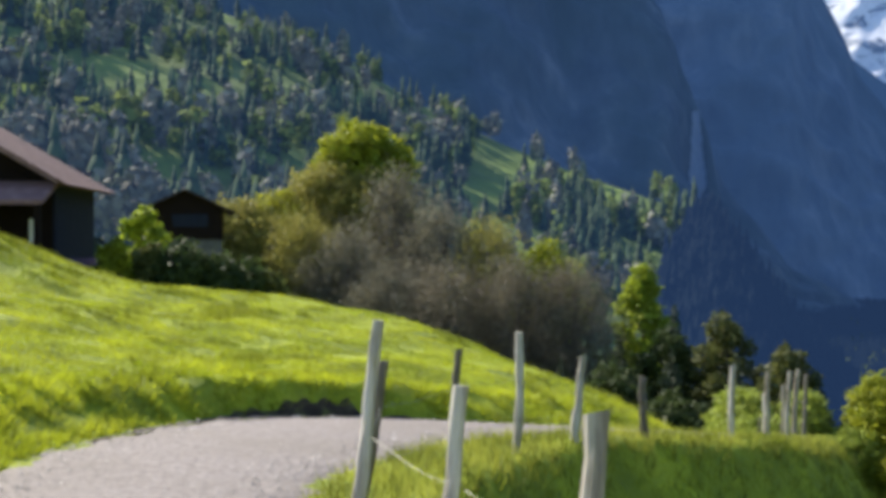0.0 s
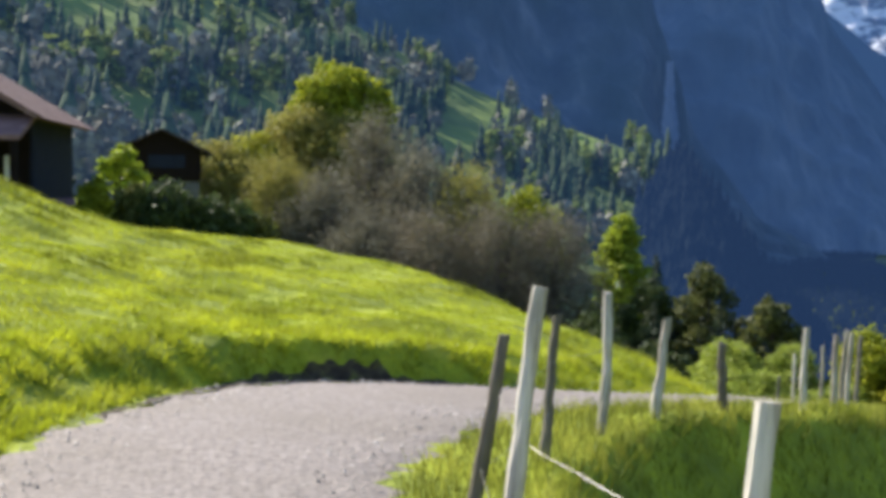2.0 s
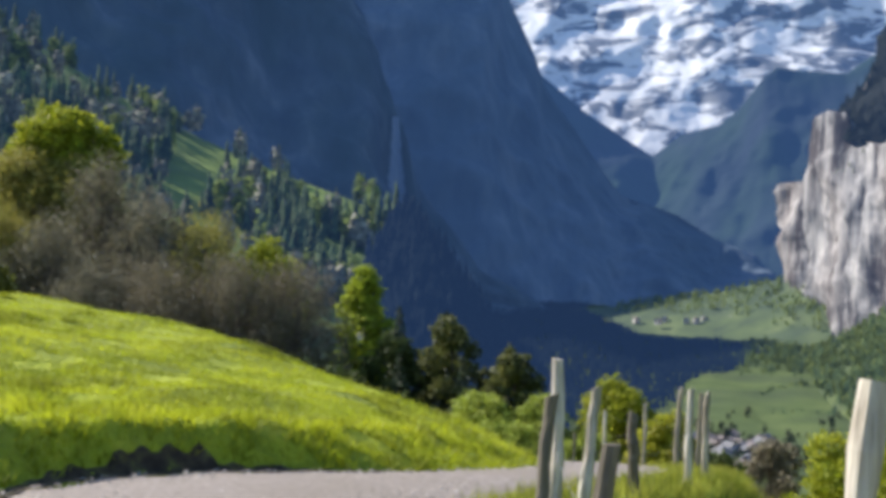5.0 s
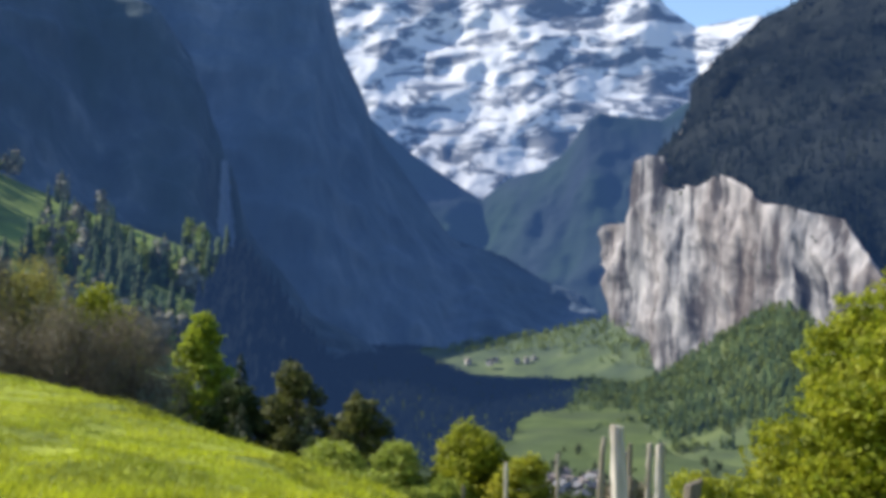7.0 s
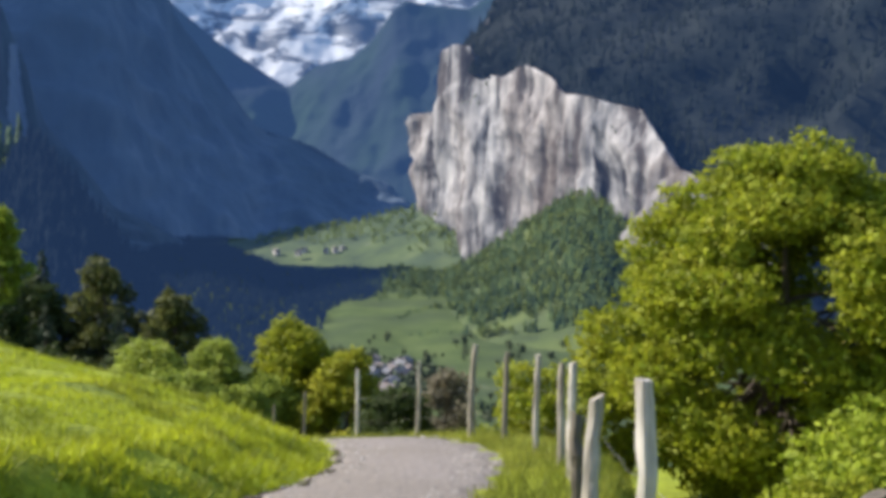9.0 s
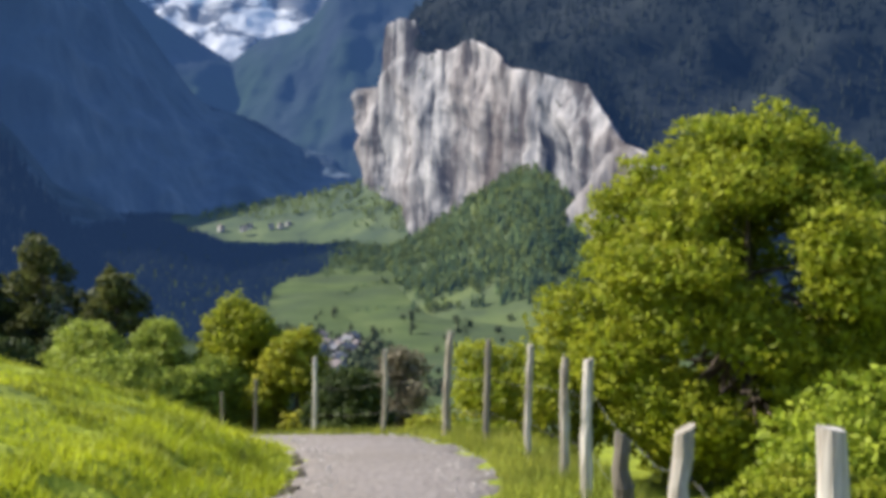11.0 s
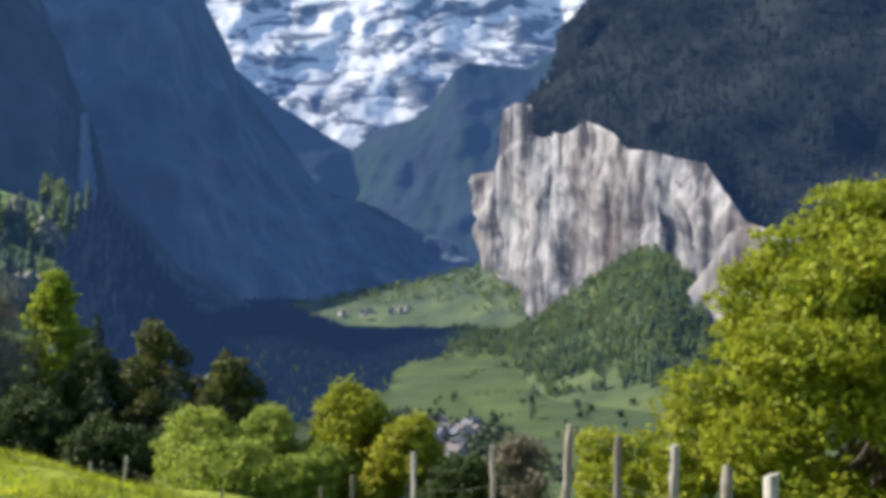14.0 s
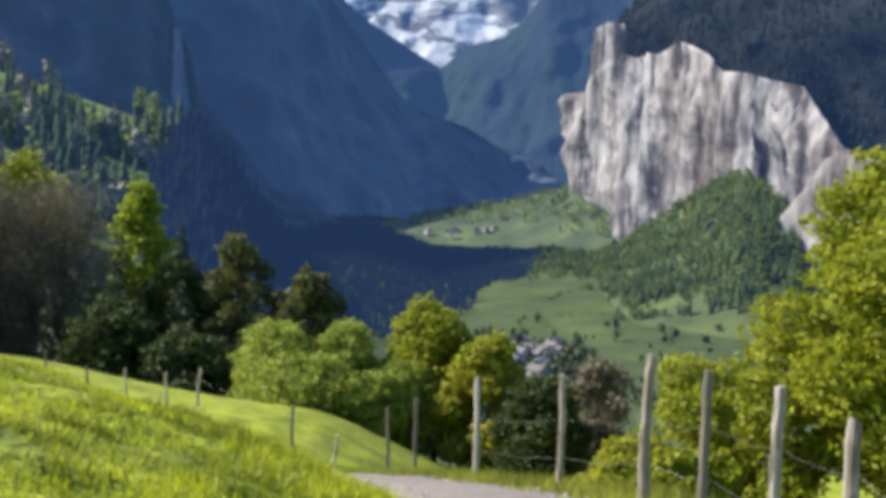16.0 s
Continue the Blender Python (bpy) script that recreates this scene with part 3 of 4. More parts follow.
half = len(foot) // 2
cone_trees("foot_spruces", "dark spruces at the hillside's foot behind the barn", foot[:half], rng.uniform(5, 12, half), spruce_hill_m, rng, tiers=6, sides=8)
round_trees("foot_broadleaves", "grey-green broadleaf trees at the hillside's foot", foot[half:], rng.uniform(5, 10, len(foot) - half), grey_wood_m, rng, leaves=160, slim=0.8)

n = 12000
uu, vv = rng.uniform(0, 0.75, n), rng.uniform(0, 1, n) ** 0.8
sp = on_grid(RS, uu, vv)
keep = waves(sp[:, 0], sp[:, 2], 14, 260.0) + 0.5 * waves(sp[:, 0], sp[:, 1], 16, 90.0) > -1.1
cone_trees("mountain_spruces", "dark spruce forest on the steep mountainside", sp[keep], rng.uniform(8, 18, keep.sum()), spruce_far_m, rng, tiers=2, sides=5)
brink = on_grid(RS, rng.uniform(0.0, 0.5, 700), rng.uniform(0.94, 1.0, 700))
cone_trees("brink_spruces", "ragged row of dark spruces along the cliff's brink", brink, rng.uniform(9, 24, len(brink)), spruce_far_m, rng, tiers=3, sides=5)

n = 5200
uu, vv = rng.uniform(0.0, 0.98, n), rng.uniform(0, 1, n)
sp = on_grid(TA, uu, vv)
az = np.degrees(np.arctan2(sp[:, 0] - EYE[0], sp[:, 1] - EYE[1])) / 0.977
el = np.degrees(np.arctan2(sp[:, 2] - EYE[2], np.hypot(sp[:, 0] - EYE[0], sp[:, 1] - EYE[1])))
wood_edge = np.interp(az, [2, 5, 7.6, 9.3, 12, 15, 16.5], [-6.6, -5.9, -5.6, -7.1, -6.6, -7.0, -6.0])
hedge_row = (np.abs(el + 8.0 - 0.12 * (az - 6)) < 0.09) | (np.abs(el + 7.2 - 0.35 * (az - 5)) < 0.10)
keep = (el > wood_edge + 0.25 * np.sin(az * 5)) & (waves(sp[:, 0], sp[:, 1], 24, 90.0) > -0.9) | (hedge_row & (rng.uniform(size=n) < 0.8))
talus_tree_m = mat("talus_spruce", [(0.3, (0.03, 0.055, 0.024)), (0.7, (0.09, 0.125, 0.04))], scale=0.02, island=0.35, spec=0.08, haze=(*AIR_GLOW, 0.034))
talus_leaf_m = mat("talus_broadleaf", [(0.3, (0.07, 0.10, 0.022)), (0.7, (0.16, 0.19, 0.05))], scale=0.02, island=0.4, trans=0.2, spec=0.08, haze=(*AIR_GLOW, 0.03))
pick = rng.uniform(size=n) < 0.5
cone_trees("talus_spruces", "sunlit spruce wood on the slope below the cliff", sp[keep & pick], rng.uniform(9, 19, (keep & pick).sum()), talus_tree_m, rng, tiers=3, sides=5)
round_trees("talus_broadleaves", "yellow-green broadleaf trees on the slope below the cliff", sp[keep & ~pick], rng.uniform(7, 14, (keep & ~pick).sum()), talus_leaf_m, rng, leaves=18)
terrace_m = mat("terrace_pasture", [(0.3, (0.035, 0.055, 0.025)), (0.5, (0.07, 0.10, 0.035)), (0.75, (0.13, 0.16, 0.06))], scale=0.012, second=(0.03, 0.05, 0.03), second_scale=0.01, second_mix=0.8, haze=(*AIR_GLOW, 0.045))
terrace, TE = mountain("valley_terrace", [(-3.6, -2.95, 2330), (-1.5, -2.75, 2360), (0.7, -2.4, 2380), (3.5, -1.95, 2360), (5.9, -1.3, 2330), (7.0, -1.3, 2250), (8.8, -2.0, 2140)],
         [(-3.6, -3.3, 2300), (-1.5, -4.2, 2150), (1, -4.5, 2080), (3.5, -4.6, 2040), (7.0, -4.6, 1990), (8.8, -4.8, 1960)], terrace_m, "sunlit pasture terrace on the valley floor", nu=60, nv=30, rough=6, size=120, seed=44, ridged=False, back=False)
n = 18000
az, ds = rng.uniform(-13, 6, n), np.sqrt(rng.uniform(900 ** 2, 2650 ** 2, n))
sp = np.stack([EYE[0] + ds * np.sin(np.radians(az)), EYE[1] + ds * np.cos(np.radians(az))], 1)
sp = np.column_stack([sp, land(sp[:, 0], sp[:, 1])])
# dark trees fill the outline of the mountain's shadow on the floor
ok = (az < 0.6 + 5.2 * np.clip((ds - 1150) / 700, 0, 1) + 0.5 * np.sin(ds / 60)) & (ds < np.where(az < -2.8, 2650, 2080 + 18 * np.abs(az - 2)))
sp, n = sp[ok], int(ok.sum())
cone_trees("shadow_spruces", "spruces on the valley floor, coloured dark blue as the mountain's shadow", sp, rng.uniform(8, 14, n), shadow_spruce_m, rng, tiers=2, sides=5)
uu, vv = rng.uniform(0.15, 1.0, 700), rng.uniform(0, 1, 700) ** 1.5
keep = vv < 0.15 + 0.75 * uu - 0.25 * rng.uniform(size=700)
round_trees("terrace_trees", "small trees on the valley terrace", on_grid(TE, uu[keep], vv[keep]), rng.uniform(7, 15, keep.sum()), broad_hill_m, rng, leaves=14)
# scrub that clings to the cliff and along its foot
uu, vv = rng.uniform(0.05, 0.85, 900), rng.uniform(0.03, 1, 900)
sp = on_grid(CL, uu, vv)
keep = waves(sp[:, 0] + sp[:, 1], sp[:, 2] * 2, 61, 130.0) > 0.75
round_trees("cliff_scrub", "dark scrub on the ledges of the cliff", sp[keep], rng.uniform(5, 12, keep.sum()), talus_tree_m, rng, leaves=14)
# a waterfall beside the buttress
spray_m = mat("falling_water", [(0.3, (0.08, 0.105, 0.14)), (0.7, (0.15, 0.175, 0.21))], scale=0.05, stretch=(1, 1, 0.1), rough=0.6, haze=(*AIR_GLOW, 0.10))
V = []
for q in np.linspace(0, 1, 40):
    c = polar(-12.7 + 0.1 * q, 6.6 - 4.9 * q, 2180)
    w = 6 + 15 * q ** 1.3 + rng.uniform(-2, 2)
    for k in np.linspace(-1, 1, 9):
        V.append((c[0] + k * w, c[1] + 6 * math.cos(k * 2) + rng.uniform(-2, 2), c[2]))
tagged(new("waterfall", mesh_from("waterfall", V, grid_faces(40, 9), spray_m, True)), "thin pale waterfall down the shaded rock wall", "waterfall", kind="structure")

# ---- helpers for things ----


def part(name, bm, material, parent, label=""):
    me = bpy.data.meshes.new(name)
    bm.to_mesh(me)
    bm.free()
    me.materials.append(material)
    ob = new(name, me)
    ob.parent = parent
    return tagged(ob, label)


def thing(name, m, label, category, group="", kind=""):
    ob = new(name)
    ob.empty_display_size = 0.2
    ob.matrix_world = m
    return tagged(ob, label, category, group, kind)


def tube(bm, pts, radii, sides=7, rough=0.0, rng=None, cap=True):
    """A tapered limb through the points."""
    rings = []
    pts = [Vector(p) for p in pts]
    for i, p in enumerate(pts):
        d = (pts[min(i + 1, len(pts) - 1)] - pts[max(i - 1, 0)]).normalized()
        a = d.cross(Vector((0.31, 0.95, 0.05))).normalized()
        b = d.cross(a)
        rings.append([bm.verts.new(p + (a * math.cos(t) + b * math.sin(t)) * radii[i] * (1 + (rough * rng.uniform(-1, 1) if rng else 0)))
                      for t in (2 * math.pi * k / sides for k in range(sides))])
    for r, s in zip(rings[:-1], rings[1:]):
        for k in range(sides):
            bm.faces.new((r[k], r[(k + 1) % sides], s[(k + 1) % sides], s[k]))
    if cap:
        bm.faces.new(rings[-1])
        bm.faces.new(rings[0][::-1])
    return bm


def box(bm, x0, y0, z0, x1, y1, z1, bevel=0.0):
    vs = [bm.verts.new(c) for c in ((x0, y0, z0), (x1, y0, z0), (x1, y1, z0), (x0, y1, z0), (x0, y0, z1), (x1, y0, z1), (x1, y1, z1), (x0, y1, z1))]
    fs = [bm.faces.new([vs[i] for i in f]) for f in ((3, 2, 1, 0), (4, 5, 6, 7), (0, 1, 5, 4), (1, 2, 6, 5), (2, 3, 7, 6), (3, 0, 4, 7))]
    if bevel:
        bmesh.ops.bevel(bm, geom=list({e for f in fs for e in f.edges}), offset=bevel, segments=1, affect="EDGES")
    return bm


def slab(bm, pts, thick):
    """A flat plate from its upper outline, thickened downwards."""
    up = [bm.verts.new(p) for p in pts]
    dn = [bm.verts.new((p[0], p[1], p[2] - thick)) for p in pts]
    bm.faces.new(up)
    bm.faces.new(dn[::-1])
    for i in range(len(pts)):
        j = (i + 1) % len(pts)
        bm.faces.new((up[i], dn[i], dn[j], up[j]))
    return bm


bark_m = mat("bark", [(0.3, (0.05, 0.04, 0.03)), (0.7, (0.16, 0.13, 0.10))], scale=6, stretch=(1, 1, 0.25), bump=0.03)
wood_m = mat("weathered_post", [(0.30, (0.10, 0.085, 0.065)), (0.46, (0.36, 0.32, 0.27)), (0.66, (0.66, 0.61, 0.53))], scale=18, stretch=(1, 1, 0.08), bump=0.012, second=(0.20, 0.17, 0.12), second_scale=3, second_mix=0.6)
dark_post_m = mat("dark_post", [(0.3, (0.06, 0.05, 0.04)), (0.7, (0.20, 0.17, 0.13))], scale=14, stretch=(1, 1, 0.08), bump=0.012, second=(0.28, 0.25, 0.2), second_scale=3, second_mix=0.5)
wire_m = mat("fence_wire", [(0.4, (0.16, 0.155, 0.145)), (0.6, (0.27, 0.26, 0.24))], scale=8, rough=0.5, metal=0.7)

# ---- fences ----


def fence(name, label, posts, wires=(0.55, 0.95), sag=0.05, seed=1, stays=False):
    """Round split posts, each with its own lean, and wires strung between them. posts: x, y, height, thickness, lean east, lean north, dark."""
    rng = np.random.default_rng(seed)
    x0, y0 = posts[0][:2]
    root = thing(name, pose(x0, y0, height(x0, y0)), label, "fence")
    tops = []
    for x, y, h, r, lx, ly, dark in posts:
        z = height(x, y)
        bm = bmesh.new()
        pts, rad = [], []
        r *= 0.82
        bend, ph = rng.uniform(0.1, 0.5) * r, rng.uniform(0, 6.28)
        for k in range(12):
            q = k / 11
            pts.append((x - x0 + lx * q + bend * math.sin(q * 5 + ph) + rng.normal(0, r * 0.09), y - y0 + ly * q + bend * math.cos(q * 4 + ph) + rng.normal(0, r * 0.09), z - height(x0, y0) - 0.25 + (h + 0.25) * q))
            rad.append(r * (1.12 - 0.2 * q) * rng.uniform(0.9, 1.1))
        tube(bm, pts, rad, 9, 0.13, rng)
        bm.verts.ensure_lookup_table()
        slant = rng.uniform(-0.5, 0.5)
        for vtx in bm.verts[-9:]:
            vtx.co.z += slant * (vtx.co.x - pts[-1][0])
        part("post", bm, dark_post_m if dark else wood_m, root, "dark weathered post" if dark else "")
        tops.append((x - x0, y - y0, z - height(x0, y0), h, lx, ly, r))
    for a, b in zip(tops[:-1], tops[1:]):
        for w in wires:
            bm = bmesh.new()
            pa = Vector((a[0] + a[4] * w / a[3] + a[6], a[1] + a[5] * w / a[3], a[2] + min(w, a[3] - 0.05)))
            pb = Vector((b[0] + b[4] * w / b[3] + b[6], b[1] + b[5] * w / b[3], b[2] + min(w, b[3] - 0.05)))
            tube(bm, [pa.lerp(pb, q) - Vector((0, 0, 4 * sag * q * (1 - q) * rng.uniform(0.7, 1.5))) for q in np.linspace(0, 1, 8)], [0.0019] * 8, 4)
            part("wire", bm, wire_m, root)
    return root


ROADSIDE = [  # x, y, top above datum, radius, lean x, lean y, dark
    (0.45, 2.6, 1.05, 0.045, 0.0, 0.0, 0), (-1.05, 3.35, 1.0, 0.05, 0.01, 0.0, 0), (-2.06, 4.38, 0.92, 0.045, 0.10, 0.04, 0), (-3.25, 5.66, 1.09, 0.045, 0.21, 0.09, 0), (-3.86, 6.88, 0.73, 0.045, 0.22, 0.07, 1),
    (-4.11, 8.97, 0.63, 0.045, 0.12, 0.02, 1), (-4.14, 10.6, 0.66, 0.05, 0.06, 0.06, 0), (-4.0, 12.0, 0.32, 0.055, 0.09, 0.06, 0), (-3.64, 13.54, -0.06, 0.06, 0.02, 0.0, 1),
    (-3.08, 15.95, -0.11, 0.05, 0.04, 0.02, 0), (-2.84, 17.35, -0.34, 0.048, 0.05, 0.03, 0), (-2.75, 18.86, -0.47, 0.045, 0.03, 0.0, 0),
    (-2.74, 20.75, -0.71, 0.045, 0.02, 0.0, 1), (-3.06, 21.68, -0.74, 0.06, 0.09, 0.0, 0), (-3.55, 23.6, -1.25, 0.042, 0.02, 0.0, 0), (-4.33, 26.15, -1.75, 0.045, 0.03, 0.0, 0),
    (-5.2, 30.5, -2.9, 0.045, 0.06, 0.0, 1), (-5.9, 36.0, -4.2, 0.05, 0.05, 0.0, 1)]
fence("wire_fence", "roadside fence of weathered split posts and slack wire", [(x, y, top - height(x, y), r, lx, ly, d) for x, y, top, r, lx, ly, d in ROADSIDE], wires=(0.35, 0.75), sag=0.03)
LOWER = [(-7.9, 45.3, 1.4, 0.06, 0.16, 0.0, 0), (-9.4, 48.2, 1.35, 0.06, 0.0, 0.0, 1), (-13.7, 54.5, 1.4, 0.07, 0.10, 0.0, 0), (-15.5, 57.2, 1.35, 0.06, 0.0, 0.0, 0), (-17.5, 58.7, 1.5, 0.07, 0.03, 0.0, 0), (-20.1, 62.1, 1.4, 0.07, 0.03, 0.0, 1), (-23, 65.4, 1.4, 0.07, 0.0, 0.0, 1)]
fence("pasture_fence", "pale pasture fence running down behind the meadow", LOWER, wires=(0.5, 0.95), seed=4)

# ---- trees ----


def crown_leaves(lobes, count, size, rng, droop=0.0, shell=0.55):
    """Leaf blades (folded quads) gathered on the outside of many lobes: centre, radii."""
    w = np.array([(l[1][0] * l[1][2]) for l in lobes])
    pick = rng.choice(len(lobes), count, p=w / w.sum())
    C = np.array([l[0] for l in lobes])[pick]
    R = np.array([l[1] for l in lobes])[pick]
    d = rng.normal(size=(count, 3))
    d /= np.linalg.norm(d, axis=1)[:, None]
    lump = 1 + 0.22 * np.sin(d[:, 0] * 7 + pick) * np.sin(d[:, 1] * 6 + 2 * pick) + 0.15 * np.sin(d[:, 2] * 9 + 3 * pick)
    c = C + d * R * (lump * (shell + (1 - shell) * rng.uniform(0, 1, count) ** 0.6))[:, None]
    a = rng.normal(size=(count, 3))
    a[:, 2] -= droop
    a /= np.linalg.norm(a, axis=1)[:, None]
    nrm = d + 0.9 * rng.normal(size=(count, 3)) + np.array([0, 0, 0.5])
    b = np.cross(a, nrm)
    b /= np.linalg.norm(b, axis=1)[:, None] + 1e-9
    s = size * rng.uniform(0.6, 1.35, (count, 1))
    return np.stack([c - a * s, c - b * s * 0.55, c + a * s, c + b * s * 0.55], 1).reshape(-1, 3)


def tree(name, place, tall, lobes, material, label, leaves, size, seed, trunk_r=None, category="tree", droop=0.0, limbs=9, sink=0.3, bark=None, group="", shell=0.55, twigs=0):
    """A tapered trunk, limbs that reach into the lobes, and a crown of loose leaves."""
    rng = np.random.default_rng(seed)
    x, y = place[:2]
    z = place[2] if len(place) > 2 else height(x, y)
    root = thing(name, pose(x, y, z), label, category, group)
    r = trunk_r or tall * 0.022
    mid = np.mean([l[0] for l in lobes], 0)
    bm = bmesh.new()
    top = max(l[0][2] for l in lobes)
    tube(bm, [(0, 0, -sink), (0.02 * tall, 0, 0.15 * tall), (mid[0] * 0.3, mid[1] * 0.3, 0.4 * tall), (mid[0] * 0.7, mid[1] * 0.7, 0.9 * top)], [r * 1.3, r, r * 0.75, r * 0.2], 9, 0.08, rng)
    part("trunk", bm, bark or bark_m, root)
    bm = bmesh.new()
    for k in range(limbs):
        l = lobes[k % len(lobes)]
        q = rng.uniform(0.18, 0.6)
        a = Vector((mid[0] * q * 0.5, mid[1] * q * 0.5, tall * q))
        b = Vector(l[0]) + Vector(rng.normal(size=3)) * l[1][0] * 0.35
        m1 = a.lerp(b, 0.5) + Vector((0, 0, -0.04 * tall))
        tube(bm, [a, m1, b], [r * 0.38, r * 0.22, r * 0.05], 5)
        for _ in range(twigs):
            e = b.lerp(m1, rng.uniform(0, 0.8)) if rng.uniform() < 0.9 else m1
            f = e + Vector(rng.normal(size=3) * np.array([1, 1, 0.9]) + np.array([0, 0, 0.55])) * l[1][0] * 0.6
            g = f + Vector(rng.normal(size=3)) * l[1][0] * 0.3
            tube(bm, [e, f, g], [r * 0.10, r * 0.06, r * 0.02], 3, cap=False)
    part("limb_crown", bm, bark or bark_m, root)
    V = crown_leaves(lobes, leaves, size, rng, droop, shell)
    ob = new("crown", mesh_from("crown", V, np.arange(len(V)).reshape(-1, 4), material))
    ob.parent = root
    return root


def lobes_of(rng, n, wide, tall, base=0.25, lobe=0.34, squash=1.0, top_narrow=0.0):
    """Lobes spread through an egg-shaped crown."""
    out = []
    for k in range(n):
        a, q = k * 2.399 + rng.uniform(-0.4, 0.4), (k + 0.5) / n
        prof = math.sin(math.pi * min(0.98, 0.12 + 0.86 * q)) ** 0.7 * (1 - top_narrow * q)
        rad = wide * (1 - lobe * 0.8) * prof * rng.uniform(0.55, 1.0)
        s = wide * lobe * rng.uniform(0.75, 1.25) * (1 - 0.5 * top_narrow * q)
        out.append(((rad * math.cos(a), rad * math.sin(a), tall * (base + (0.93 - base) * q)), (s, s, s * squash * rng.uniform(0.8, 1.05))))
    return out


def spruce(name, place, tall, material, label, seed, wide=0.2, group=""):
    """A spruce: trunk and whorls of drooping needle-clad boughs."""
    rng = np.random.default_rng(seed)
    x, y = place[:2]
    z = place[2] if len(place) > 2 else height(x, y)
    root = thing(name, pose(x, y, z), label, "tree", group)
    bm = bmesh.new()
    tube(bm, [(0, 0, -0.3), (0, 0, tall * 0.5), (0, 0, tall)], [tall * 0.018, tall * 0.011, 0.02], 7)
    part("trunk", bm, bark_m, root)
    V = []
    n = 900
    q = rng.uniform(0, 1, n) ** 0.8
    a = rng.uniform(0, 6.28, n)
    reach = tall * wide * (1 - q) ** 0.85 * (0.75 + 0.25 * np.sin(q * 60)) * rng.uniform(0.35, 1.0, n) + 0.1
    c = np.stack([reach * np.cos(a), reach * np.sin(a), tall * (0.06 + 0.94 * q) - reach * 0.35], 1)
    d = np.stack([np.cos(a), np.sin(a), -0.45 + 0 * a], 1) + rng.normal(0, 0.25, (n, 3))
    e = np.cross(d, rng.normal(size=(n, 3)))
    e /= np.linalg.norm(e, axis=1)[:, None]
    s = (tall * 0.045 * (1.2 - q))[:, None] * rng.uniform(0.6, 1.3, (n, 1))
    V = np.stack([c - d * s, c - e * s * 0.45, c + d * s, c + e * s * 0.45], 1).reshape(-1, 3)
    ob = new("crown", mesh_from("crown", V, np.arange(len(V)).reshape(-1, 4), material))
    ob.parent = root
    return root


maple_m = leafy("maple_leaves", (0.165, 0.225, 0.013), (0.385, 0.385, 0.033), 0.5)
yellow_m = leafy("yellowing_leaves", (0.23, 0.27, 0.02), (0.46, 0.43, 0.05))
lime_m = leafy("lime_leaves", (0.20, 0.27, 0.02), (0.37, 0.42, 0.04))
willow_m = leafy("willow_leaves", (0.215, 0.275, 0.043), (0.39, 0.44, 0.075))
olive_m = leafy("olive_leaves", (0.19, 0.19, 0.04), (0.40, 0.355, 0.085))
russet_m = leafy("russet_twigs", (0.13, 0.115, 0.075), (0.26, 0.225, 0.15), 0.3)
grey_m = leafy("grey_twigs", (0.14, 0.13, 0.085), (0.28, 0.255, 0.165), 0.3)
spruce_m = leafy("spruce_needles", (0.012, 0.028, 0.014), (0.05, 0.075, 0.03), 0.15)
dim_leaf_m = leafy("dim_olive_leaves", (0.06, 0.075, 0.02), (0.16, 0.165, 0.04), 0.35)
dark_leaf_m = leafy("dark_leaves", (0.03, 0.05, 0.015), (0.09, 0.12, 0.03), 0.35)


def grown(name, x, y, top, wide, material, label, leaves, size, seed, n=14, base=0.12, lobe=0.36, top_narrow=0.0, squash=1.0, **kw):
    """A tree on the ground at x, y whose top stands at that height above datum."""
    z = height(x, y)
    tall = max(1.5, top - z)
    rng = np.random.default_rng(seed)
    return tree(name, (x, y, z), tall, lobes_of(rng, n, wide, tall, base, lobe, squash, top_narrow), material, label, leaves, size, seed, **kw)


# the large maple below the road
grown("maple_tree", 15.0, 52.0, 3.1, 8.9, maple_m, "large full-leaved maple in yellow-green autumn leaf", 130000, 0.15, 41, n=96, base=0.07, lobe=0.2, limbs=70, squash=0.72, shell=0.45)
grown("hazel_bush", 10.8, 36.4, -5.3, 3.4, lime_m, "bright green hazel bush below the road", 9000, 0.13, 42, n=14, base=0.1, limbs=10, category="bush")
grown("hazel_bush", 7.8, 33.0, -6.7, 2.2, maple_m, "low yellow-green hazel bush below the road", 6000, 0.12, 43, n=10, base=0.1, limbs=8, category="bush")
for k, (x, y, top, w) in enumerate([(4.6, 53.5, -6.2, 3.1), (6.6, 51.1, -6.3, 2.7), (1.6, 50.0, -8.4, 2.1), (2.2, 44.0, -7.4, 1.8)]):
    grown("shrub", x, y, top, w, (maple_m, maple_m, yellow_m, maple_m)[k], "leafy yellow-green shrub behind the fence posts", 11000, 0.12, 50 + k, n=10, base=0.05, limbs=8, category="shrub", group="shrubs below the lane")
# willows and autumn trees beyond the bend
for k, (x, y, top, w) in enumerate([(-13.2, 71.9, -7.5, 2.7), (-9.7, 72.3, -7.6, 2.4), (-6.4, 70.5, -9.4, 2.4), (-7.9, 68.4, -9.6, 2.1), (-11.4, 68.0, -9.8, 3.0)]):
    grown("willow", x, y, top, w, willow_m, "rounded grey-green willow below the meadow", 16000, 0.12, 60 + k, n=14, base=0.1, lobe=0.42, droop=0.6, limbs=12, group="willows beyond the bend")
grown("yellowing_tree", -5.1, 72.5, -6.6, 3.5, maple_m, "yellowing broadleaf tree beyond the bend", 24000, 0.14, 70, n=26, base=0.06, lobe=0.3, limbs=14)
